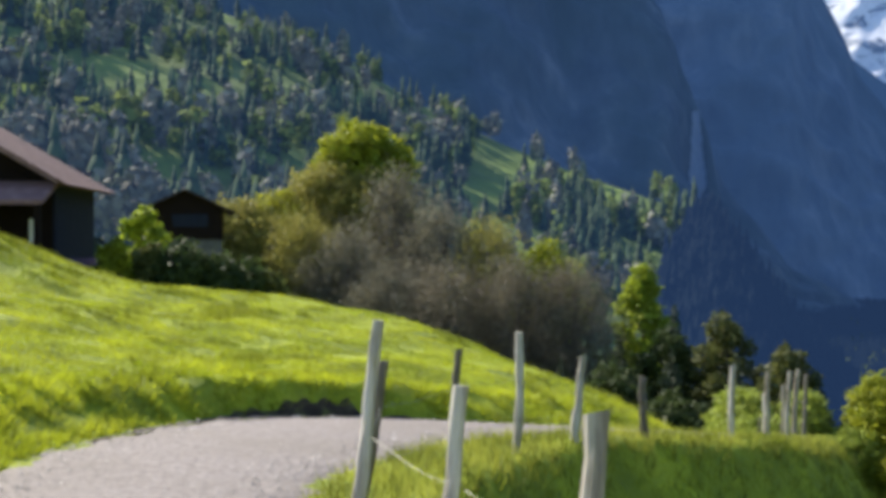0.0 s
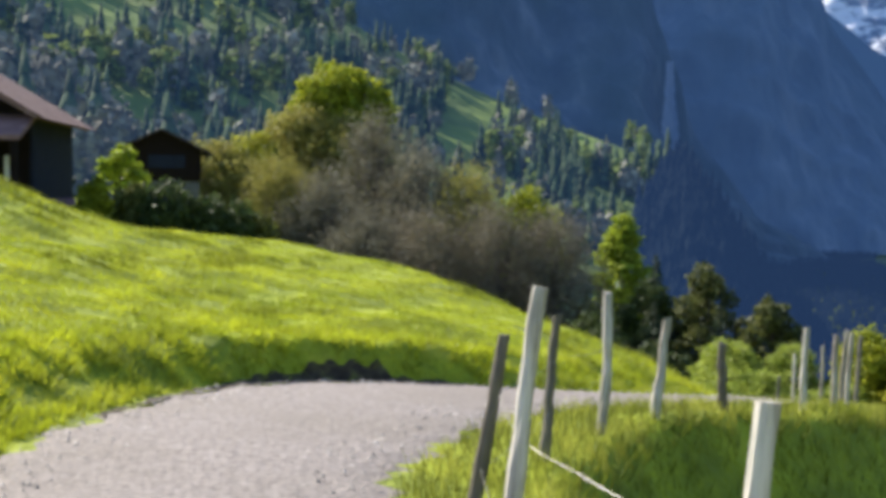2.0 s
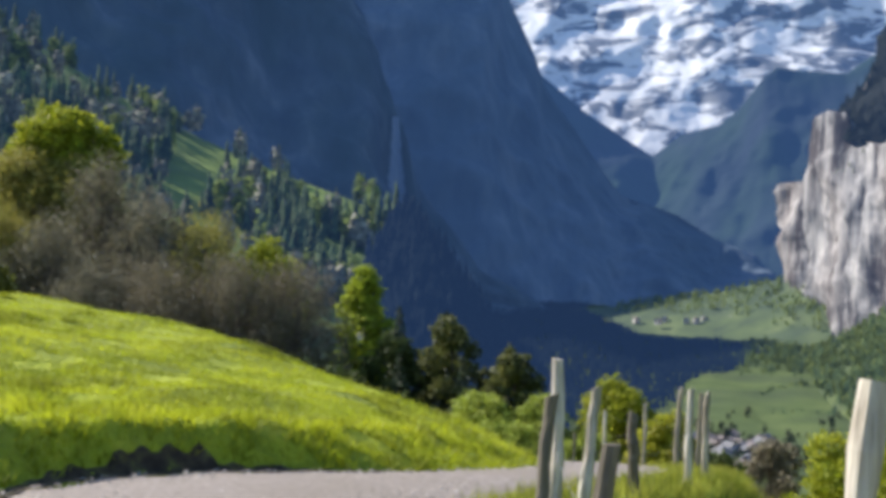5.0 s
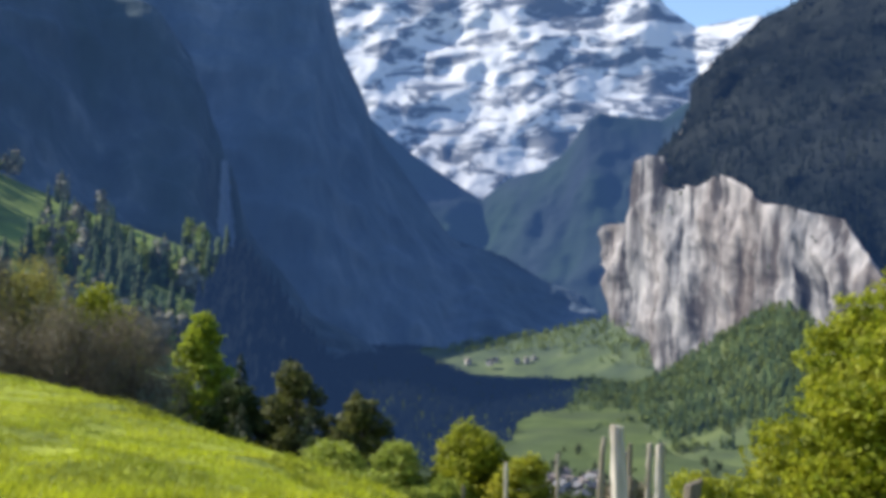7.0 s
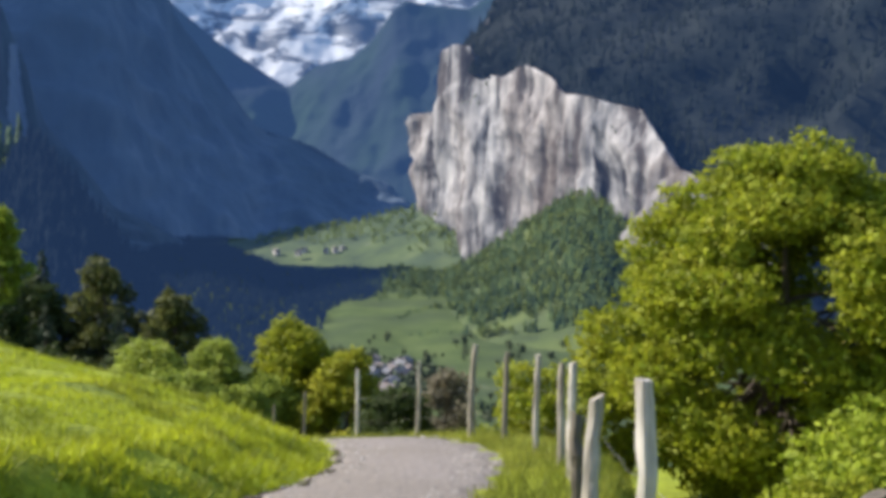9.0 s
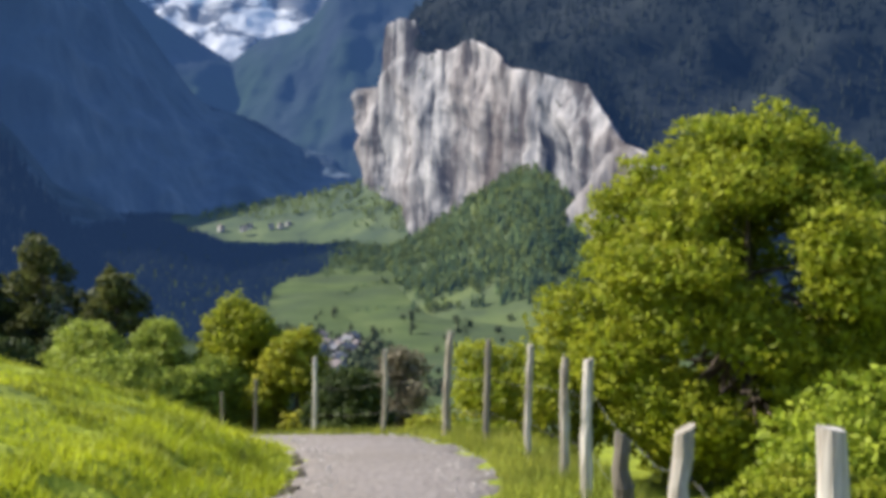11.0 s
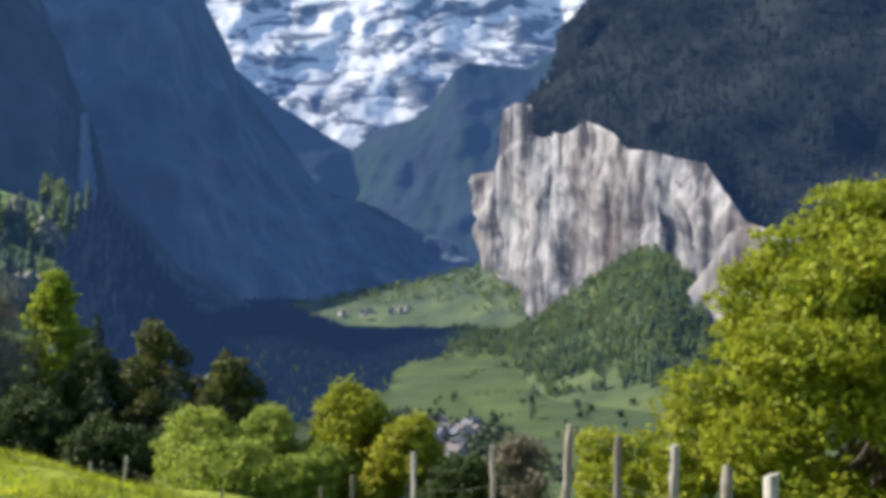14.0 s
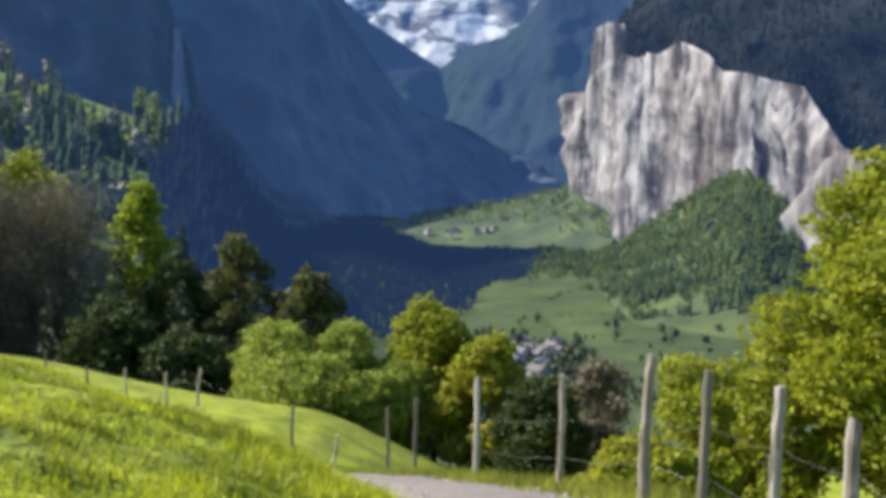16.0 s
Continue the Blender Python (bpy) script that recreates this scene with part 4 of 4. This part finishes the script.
grown("yellowing_tree", -2.2, 69.5, -7.7, 3.0, yellow_m, "olive and russet broadleaf tree beyond the bend", 20000, 0.14, 71, n=22, base=0.06, lobe=0.3, limbs=14)
grown("dark_bush", 0.2, 66.4, -9.5, 2.7, dark_leaf_m, "dark leafy thicket beside the yellowing tree", 12000, 0.14, 72, n=16, base=0.05, limbs=6, category="bush")
grown("bare_thicket", 3.7, 73.0, -9.2, 2.5, russet_m, "brown half-bare thicket behind the fence", 9000, 0.12, 74, n=16, base=0.05, lobe=0.34, limbs=22, twigs=6, shell=0.1, category="bush")
spruce("spruce", (4.96, 81.9), -11.0 - height(4.96, 81.9), spruce_m, "small dark spruce above the village", 73, 0.22)
# the belt of trees behind the meadow
grown("big_maple", -72.0, 130.8, 17.4, 7.6, maple_m, "tall maple with a bright green crown over olive lower boughs", 30000, 0.32, 80, n=40, base=0.56, lobe=0.3, limbs=26)
BELT = [("autumn_tree", -72.5, 123.5, 11.6, 5.9, olive_m, "tall olive autumn tree with thin foliage", 11000, 0.3, 5), ("autumn_tree", -75.4, 117.5, 8.0, 3.6, yellow_m, "yellow autumn tree with thin foliage", 6000, 0.28, 4), ("autumn_tree", -66.2, 124.8, 10.4, 5.4, olive_m, "olive-brown half-bare autumn tree", 8000, 0.3, 5),
        ("autumn_tree", -77.5, 112.0, 6.0, 4.6, olive_m, "olive-brown half-bare autumn tree", 6000, 0.3, 5), ("bare_tree", -60.0, 118.0, 10.4, 4.6, grey_m, "grey half-bare broadleaf tree", 4500, 0.26, 7),
        ("bare_tree", -52.5, 113.4, 6.2, 4.4, grey_m, "grey half-bare broadleaf tree", 4500, 0.26, 7), ("bare_tree", -46.8, 112.7, 4.4, 4.2, olive_m, "olive-brown half-bare autumn tree", 5000, 0.26, 6),
        ("lime_tree", -41.5, 115.0, 2.4, 3.6, maple_m, "small tree with a yellow-green top", 6000, 0.26, 3), ("bare_tree", -35.3, 106.4, -0.2, 4.6, russet_m, "russet leafless thicket tree", 6000, 0.22, 9),
        ("bare_tree", -40.5, 105.0, 0.2, 4.4, russet_m, "russet leafless thicket tree", 6000, 0.22, 9), ("bare_tree", -47.0, 103.0, -0.8, 4.2, russet_m, "russet leafless thicket tree", 5000, 0.22, 9), ("bare_tree", -54.0, 104.0, -1.2, 4.2, grey_m, "grey half-bare broadleaf tree", 4500, 0.24, 8),
        ("bare_tree", -61.0, 108.0, 2.6, 4.4, grey_m, "grey half-bare broadleaf tree", 4500, 0.24, 8), ("bare_tree", -68.0, 110.0, 4.2, 4.4, olive_m, "olive-brown half-bare autumn tree", 5000, 0.26, 6)]
for k, (nm, x, y, top, w, m, lab, cnt, sz, tw) in enumerate(BELT):
    bare = nm == "bare_tree"
    grown(nm, x, y, top, w * 1.5, m, lab, int(cnt * (3.2 if bare else 2.4)), sz * (0.5 if bare else 0.75), 90 + k, n=34 if bare else 46, base=0.05, lobe=0.34 if bare else 0.24, squash=1.3, limbs=44, twigs=tw + 4 if bare else tw, shell=0.05 if bare else 0.3, droop=-1.2 if bare else 0.0, group="trees behind the meadow")
grown("lime_tree", -31.6, 117.9, 0.3, 6.2, lime_m, "bright lime-green cone-shaped tree", 16000, 0.24, 110, n=34, base=0.1, lobe=0.27, top_narrow=0.7, limbs=14, group="trees behind the meadow")
for k, (x, y, top, w) in enumerate([(-26.0, 108.2, -4.0, 0.24), (-21.4, 107.0, -4.2, 0.26), (-15.0, 102.0, -6.5, 0.25), (-18.5, 99.0, -7.6, 0.26), (-24.0, 99.0, -7.5, 0.27), (-11.8, 98.0, -9.0, 0.26), (-29.0, 100.0, -6.4, 0.26), (-33.0, 96.0, -8.0, 0.28)]):
    spruce("spruce", (x, y), top - height(x, y), spruce_m, "dark spruce in the belt behind the meadow", 120 + k, w, group="spruces behind the meadow")
for k, (x, y, top, w) in enumerate([(-20.1, 103.0, -4.4, 4.2), (-14.2, 99.0, -6.6, 3.8), (-25.5, 104.0, -6.0, 4.2), (-17, 95.0, -10, 4.2), (-28.0, 95.0, -9.0, 4.6), (-22.0, 92.0, -11.0, 4.4)]):
    grown("dark_broadleaf", x, y, top, w, (dim_leaf_m, dim_leaf_m, dark_leaf_m, dark_leaf_m, dark_leaf_m, dark_leaf_m)[k], "dark olive broadleaf tree among the spruces", 10000, 0.2, 140 + k, n=26, lobe=0.26, base=0.1, limbs=8, group="trees behind the meadow")

# ---- houses ----
log_m = mat("dark_larch", [(0.3, (0.004, 0.003, 0.0025)), (0.7, (0.016, 0.009, 0.007))], scale=3, stretch=(1, 1, 12), bump=0.02, spec=0.15)
tile_m = mat("brown_roof", [(0.3, (0.11, 0.06, 0.055)), (0.7, (0.23, 0.14, 0.125))], scale=2.5, stretch=(1, 1, 1), bump=0.03, bump_scale=12, second=(0.15, 0.09, 0.085), second_scale=0.6)
plaster_m = mat("pale_plaster", [(0.3, (0.50, 0.47, 0.42)), (0.7, (0.68, 0.65, 0.58))], scale=2, bump=0.005)
ochre_m = mat("ochre_wall", [(0.3, (0.22, 0.16, 0.04)), (0.7, (0.36, 0.27, 0.08))], scale=2, bump=0.005)
slate_m = mat("blue_grey_boards", [(0.3, (0.009, 0.012, 0.022)), (0.7, (0.02, 0.025, 0.042))], scale=3, stretch=(8, 8, 0.4), bump=0.02, spec=0.15)
grey_post_m = mat("grey_post_paint", [(0.3, (0.16, 0.14, 0.14)), (0.7, (0.26, 0.23, 0.23))], scale=3)
plum_m = mat("plum_base", [(0.3, (0.05, 0.028, 0.09)), (0.7, (0.10, 0.06, 0.17))], scale=2, bump=0.01)
pink_m = mat("weathered_pink_tin", [(0.3, (0.17, 0.095, 0.09)), (0.7, (0.29, 0.18, 0.17))], scale=2.5, bump=0.02, bump_scale=10, second=(0.12, 0.07, 0.06), second_scale=0.8, spec=0.15)
dark_roof_m = mat("dark_barn_roof", [(0.3, (0.022, 0.014, 0.014)), (0.7, (0.06, 0.04, 0.038))], scale=2.5, bump=0.03, bump_scale=12)
frame_m = mat("window_frame_stain", [(0.3, (0.05, 0.035, 0.025)), (0.7, (0.10, 0.07, 0.05))], scale=4)
glass_m = mat("dark_glass", [(0.3, (0.02, 0.025, 0.03)), (0.7, (0.04, 0.05, 0.06))], scale=1, rough=0.08, spec=0.6)


def roof_plates(parent, w, d0, d1, eave, rise, over, thick, material, name="roof"):
    """Two sloping plates with a ridge along y. w: half width."""
    k = rise / w
    for s in (-1, 1):
        bm = bmesh.new()
        slab(bm, [(0, d0, eave + rise + 0.02), (s * (w + over), d0, eave - k * over + 0.02), (s * (w + over), d1, eave - k * over + 0.02), (0, d1, eave + rise + 0.02)], thick)
        part(name, bm, material, parent)
        for c in np.arange(0.35, w + over, 0.36):   # courses of tiles standing proud
            bm = bmesh.new()
            z = eave + rise - k * c
            slab(bm, [(s * c, d0 - 0.02, z + 0.055), (s * (c + 0.30), d0 - 0.02, z - k * 0.30 + 0.055), (s * (c + 0.30), d1 + 0.02, z - k * 0.30 + 0.055), (s * c, d1 + 0.02, z + 0.055)], 0.03)
            part("tile_course", bm, material, parent)


def gable_house(root, w, d0, d1, eave, rise, material, foot=-2.0):
    bm = bmesh.new()
    for y0, y1 in ((d0, d0 + 0.2), (d1 - 0.2, d1)):
        a = [bm.verts.new((x, y0, z)) for x, z in ((-w, foot), (w, foot), (w, eave), (0, eave + rise), (-w, eave))]
        b = [bm.verts.new((x, y1, z)) for x, z in ((-w, foot), (w, foot), (w, eave), (0, eave + rise), (-w, eave))]
        bm.faces.new(a)
        bm.faces.new(b[::-1])
        for i in range(5):
            bm.faces.new((a[i], b[i], b[(i + 1) % 5], a[(i + 1) % 5]))
    box(bm, -w, d0 + 0.2, foot, -w + 0.2, d1 - 0.2, eave)
    box(bm, w - 0.2, d0 + 0.2, foot, w, d1 - 0.2, eave)
    return part("wall", bm, material, root)


def window(root, x, y, z, w, h, out=-1):
    """A casement on a wall that faces -y."""
    bm = bmesh.new()
    for a in ((-w / 2 - 0.06, -h / 2 - 0.06, w / 2 + 0.06, -h / 2), (-w / 2 - 0.06, h / 2, w / 2 + 0.06, h / 2 + 0.06), (-w / 2 - 0.06, -h / 2, -w / 2, h / 2), (w / 2, -h / 2, w / 2 + 0.06, h / 2), (-0.025, -h / 2, 0.025, h / 2)):
        box(bm, x + a[0], y - 0.06, z + a[1], x + a[2], y + 0.02, z + a[3])
    f = part("window", bm, frame_m, root)
    for s in (-1, 1):
        bm = bmesh.new()
        box(bm, x + (s - 1) * w / 4 + 0.01, y - 0.03, z - h / 2, x + (s + 1) * w / 4 - 0.01, y - 0.01, z + h / 2)
        part("pane", bm, glass_m, f)


# the chalet at the meadow's edge; its right eave corner and gable look down the meadow
yaw = 28.0
chalet = thing("chalet", pose(-28.4, 25.0, 0.15, 0, 0, yaw), "dark larch chalet with a brown tiled roof and lean-to porch", "house")
gable_house(chalet, 3.6, 0, 5.0, 3.55, 2.1, log_m)
roof_plates(chalet, 3.6, -0.9, 5.7, 3.55, 2.1, 0.42, 0.14, tile_m)
bm = bmesh.new()
box(bm, -3.7, -0.06, -2.0, 3.7, 5.06, 1.0)
part("base", bm, plum_m, chalet, "plum-coloured masonry base")
bm = bmesh.new()
box(bm, 3.605, 0.1, 1.0, 3.66, 4.9, 3.4)
part("side_cladding", bm, slate_m, chalet, "blue-grey board cladding")
bm = bmesh.new()
slab(bm, [(-3.8, -1.9, 2.7), (3.85, -1.9, 2.7), (3.85, -0.02, 3.4), (-3.8, -0.02, 3.4)], 0.12)
part("porch_roof", bm, pink_m, chalet, "pale edged lean-to roof")
for x in (-3.6, -1.5, 1.2, 2.3, 3.65):
    bm = bmesh.new()
    box(bm, x - 0.09, -1.8, -1.5, x + 0.09, -1.62, 2.66, 0.015)
    part("porch_post", bm, grey_post_m if x in (1.2, 2.3) else log_m, chalet, "grey painted post" if x in (1.2, 2.3) else "")
bm = bmesh.new()
box(bm, -3.5, -0.8, -1.5, 0.6, -0.07, 2.1)
part("porch_wall", bm, ochre_m, chalet, "ochre boarded porch wall")
bm = bmesh.new()
box(bm, 2.95, -0.12, 1.5, 3.15, -0.07, 2.2)
part("shutter", bm, plaster_m, chalet, "white shutter")
window(chalet, 0.3, 0, 4.1, 0.7, 0.5)
bm = bmesh.new()
box(bm, -3.5, -0.25, 3.35, 3.5, -0.06, 3.5)
part("beam", bm, log_m, chalet)

barn = thing("barn", pose(-51.5, 67.6, 0.35, 0, 0, 38.0), "small dark timber barn on a pale stone base", "barn")
gable_house(barn, 2.7, 0, 5.5, 4.0, 1.3, log_m, 1.7)
roof_plates(barn, 2.7, -0.7, 6.2, 4.0, 1.3, 0.7, 0.12, dark_roof_m)
bm = bmesh.new()
box(bm, -2.6, 0.1, -3.0, 2.6, 5.4, 1.7)
part("base", bm, mat("barn_stone", [(0.3, (0.05, 0.05, 0.055)), (0.7, (0.13, 0.125, 0.12))], scale=2, bump=0.03), barn, "pale grey stone base")
bm = bmesh.new()
box(bm, -0.9, -0.06, 2.6, 1.6, -0.005, 3.5)
part("hatch", bm, slate_m, barn, "grey weathered hatch")

hedge_specs = [(-24.6, 28.6, 1.6, 0.7, maple_m), (-23.5, 29.0, 1.5, 0.8, dim_leaf_m), (-22.7, 29.5, 1.35, 1.15, dark_leaf_m), (-21.9, 30.2, 1.05, 1.15, dark_leaf_m), (-21.2, 30.8, 0.75, 1.05, dark_leaf_m), (-20.6, 31.2, 0.45, 0.9, dim_leaf_m)]
for k, (x, y, top, w, m) in enumerate(hedge_specs):
    z = height(x, y)
    t = max(1.0, top - z)
    tree("garden_shrub", (x, y, z), t, lobes_of(np.random.default_rng(200 + k), 9, w, t, 0.1, 0.45), m, "clipped green garden shrub beside the chalet", 4500, 0.09, 200 + k, category="shrub", limbs=8, group="shrubs beside the chalet")
grown("garden_tree", -33.4, 40.6, 3.5, 1.7, lime_m, "small light-green tree between chalet and barn", 6000, 0.13, 210, n=9, limbs=8)

# ---- the village in the valley ----
v_wall = [mat("village_wall_pale", [(0.3, (0.36, 0.34, 0.32)), (0.7, (0.5, 0.47, 0.45))], scale=0.3, haze=(*AIR_GLOW, 0.03)), mat("village_wall_brown", [(0.3, (0.10, 0.07, 0.05)), (0.7, (0.2, 0.14, 0.1))], scale=0.3)]
v_roof = [mat("village_roof_grey", [(0.3, (0.11, 0.11, 0.12)), (0.7, (0.20, 0.20, 0.21))], scale=0.3, haze=(*AIR_GLOW, 0.03)), mat("village_roof_brown", [(0.3, (0.12, 0.10, 0.095)), (0.7, (0.20, 0.17, 0.16))], scale=0.3, haze=(*AIR_GLOW, 0.03))]


def village_house(x, y, yaw, w, d, eave, rise, i, label, group):
    root = thing("village_house", pose(x, y, height(x, y), 0, 0, yaw), label, "house", group)
    gable_house(root, w, 0, d, eave, rise, v_wall[i % 2], -4)
    for s in (-1, 1):
        bm = bmesh.new()
        k = rise / w
        slab(bm, [(0, -1, eave + rise + 0.1), (s * (w + 1), -1, eave - k + 0.1), (s * (w + 1), d + 1, eave - k + 0.1), (0, d + 1, eave + rise + 0.1)], 0.35)
        part("roof", bm, v_roof[(i // 2) % 2], root)
    for r in range(2):
        for c in (-0.5, 0.0, 0.5):
            bm = bmesh.new()
            box(bm, c * w - 0.6, -0.12, 1.2 + r * 2.9, c * w + 0.6, -0.01, 2.7 + r * 2.9)
            part("window", bm, glass_m, root)
    return root


rv = np.random.default_rng(77)
for i in range(46):
    az, ds = rv.uniform(1.6, 6.4), rv.uniform(760, 960)
    x, y = EYE[0] + ds * math.sin(radians(az)), EYE[1] + ds * math.cos(radians(az))
    village_house(x, y, rv.uniform(-40, 40), rv.uniform(4, 6.5), rv.uniform(9, 14), rv.uniform(5.5, 8), rv.uniform(2.2, 3.4), i, ("pale plastered" if i % 2 == 0 else "brown timber") + " village house with a low gable roof", "houses of the near village")

for i in range(14):
    az, ds = rv.uniform(-3, 4.5), rv.uniform(2160, 2290)
    x, y = EYE[0] + ds * math.sin(radians(az)), EYE[1] + ds * math.cos(radians(az))
    h = village_house(x, y, rv.uniform(-40, 40), 5, 11, 6, 2.5, 2 * i, "far pale house on the sunlit terrace", "houses on the valley terrace")
    h.location.z = EYE[2] + ds * math.tan(radians(-3.35 + 0.25 * (ds - 2160) / 130 + 0.05 * az)) - 2
grove = []
for i in range(330):
    az, ds = rv.uniform(2.2, 14), rv.uniform(480, 1150)
    if i < 240:
        az, ds = rv.uniform(1.0, 7.2), rv.uniform(650, 1000)
    x, y = EYE[0] + ds * math.sin(radians(az)), EYE[1] + ds * math.cos(radians(az))
    grove.append((x, y, height(x, y)))
grove = np.array(grove)
round_trees("valley_groves", "small broadleaf trees among the village meadows", grove, rv.uniform(5, 13, len(grove)), mat("grove_leaves", [(0.3, (0.04, 0.06, 0.03)), (0.7, (0.11, 0.13, 0.06))], scale=0.05, island=0.5, haze=(*AIR_GLOW, 0.01)), rv, leaves=40)

# ---- grass and stones ----


def blades(name, label, pts, h, width, material, rng, lean=0.5):
    n = len(pts)
    z = land(pts[:, 0], pts[:, 1])
    a = rng.uniform(0, 6.28, n)
    hh = h * rng.uniform(0.5, 1.5, n)
    b = np.column_stack([pts, z - 0.01])
    d = np.column_stack([np.cos(a), np.sin(a), np.zeros(n)]) * (width * rng.uniform(0.6, 1.4, n))[:, None]
    a2 = rng.uniform(0, 6.28, n)
    t = b + np.column_stack([np.cos(a2) * hh * lean * rng.uniform(0, 1, n), np.sin(a2) * hh * lean * rng.uniform(0, 1, n), hh])
    V = np.stack([b - d, b + d, t], 1).reshape(-1, 3)
    return tagged(new(name, mesh_from(name, V, np.arange(len(V)).reshape(-1, 3), material)), label, "grass", kind="stuff")


rg = np.random.default_rng(8)
p = np.column_stack([rg.uniform(-24, -4, 520000), rg.uniform(3, 27, 520000)])
dist_p = np.hypot(p[:, 0] + 4.5, p[:, 1] - 8)
p = p[rg.uniform(size=len(p)) < np.clip(9 / dist_p, 0.15, 1)]
dl_p = side(LEFT, p[:, 0], p[:, 1])
cut_p = 0.05 + 0.09 * np.exp(-((p[:, 1] - 13.2) / 3.0) ** 2) + 0.03 * waves(p[:, 0], p[:, 1], 21, 1.7) + 0.05 * waves(p[:, 0], p[:, 1], 23, 0.45)
ok = dl_p > cut_p
clump = waves(p[:, 0], p[:, 1], 33, 1.6) > -0.55
blades("meadow_grass", "sunlit yellow-green meadow grass", p[ok & clump], 0.055, 0.008, blade_m, rg, 1.1)
p2 = np.column_stack([rg.uniform(-9, 4, 200000), rg.uniform(1, 30, 200000)])
dr_p = -side(RIGHT, p2[:, 0], p2[:, 1])
w = rg.uniform(size=len(p2))
ok = (dr_p > 0.02) & (dr_p < 1.15 + 0.15 * waves(p2[:, 0], p2[:, 1], 95, 1.1))
blades("verge_grass", "tufted grass along the lane", p2[ok], 0.13, 0.007, dry_m, rg, 0.7)
# darker blades paint the shade of the bank turned from the sun
ok = (dr_p > 1.0) & (dr_p < 8) & (w < 0.5) & (waves(p2[:, 0], p2[:, 1], 96, 1.2) > -0.6)
blades("shaded_slope_grass", "grass down the bank below the fence, coloured darker for its shade", p2[ok], 0.15, 0.008, tuft_shade_m, rg, 0.9)
p3 = p[(dl_p > cut_p) & (dl_p < 1.5) & (waves(p[:, 0], p[:, 1], 71, 0.9) > -0.2)][:26000]
blades("bank_grass", "longer grass hanging over the cut bank", p3, 0.11, 0.008, blade_m, rg, 1.3)

p4 = np.column_stack([rg.uniform(-22, -4.5, 260000), rg.uniform(4, 23, 260000)])
thick = 0.35 * sstep(-12, -16, p4[:, 0])
ok = (waves(p4[:, 0], p4[:, 1], 91, 1.3) + 0.6 * waves(p4[:, 0], p4[:, 1], 92, 3.5) > 1.05 - 1.6 * thick) & (side(LEFT, p4[:, 0], p4[:, 1]) > 0.3)
blades("tussocks", "darker tufts of longer grass in the meadow", p4[ok], 0.11, 0.009, tuft_shade_m, rg, 1.0)

q = np.column_stack([rg.uniform(-9, 1, 60000), rg.uniform(1, 26, 60000)])
inside = (side(LEFT, q[:, 0], q[:, 1]) < -0.05) & (side(RIGHT, q[:, 0], q[:, 1]) > 0.0)
q = q[inside][:9000]
zq = np.interp(q[:, 1], PROFILE_Y, PROFILE_Z) + 0.05
r = 0.006 + 0.022 * rg.uniform(0, 1, len(q)) ** 4
off = np.array([(1, 0, 0), (-0.5, 0.87, 0), (-0.5, -0.87, 0), (0, 0, 0.9)])
V = np.column_stack([q, zq])[:, None] + off[None] * r[:, None, None] * rg.uniform(0.6, 1.4, (len(q), 4, 1))
F = np.array([(0, 1, 3), (1, 2, 3), (2, 0, 3)])[None] + np.arange(len(q))[:, None, None] * 4
tagged(new("loose_stones", mesh_from("loose_stones", V.reshape(-1, 3), F.reshape(-1, 3), stone_m)), "loose pale gravel stones on the lane", "gravel", kind="stuff")
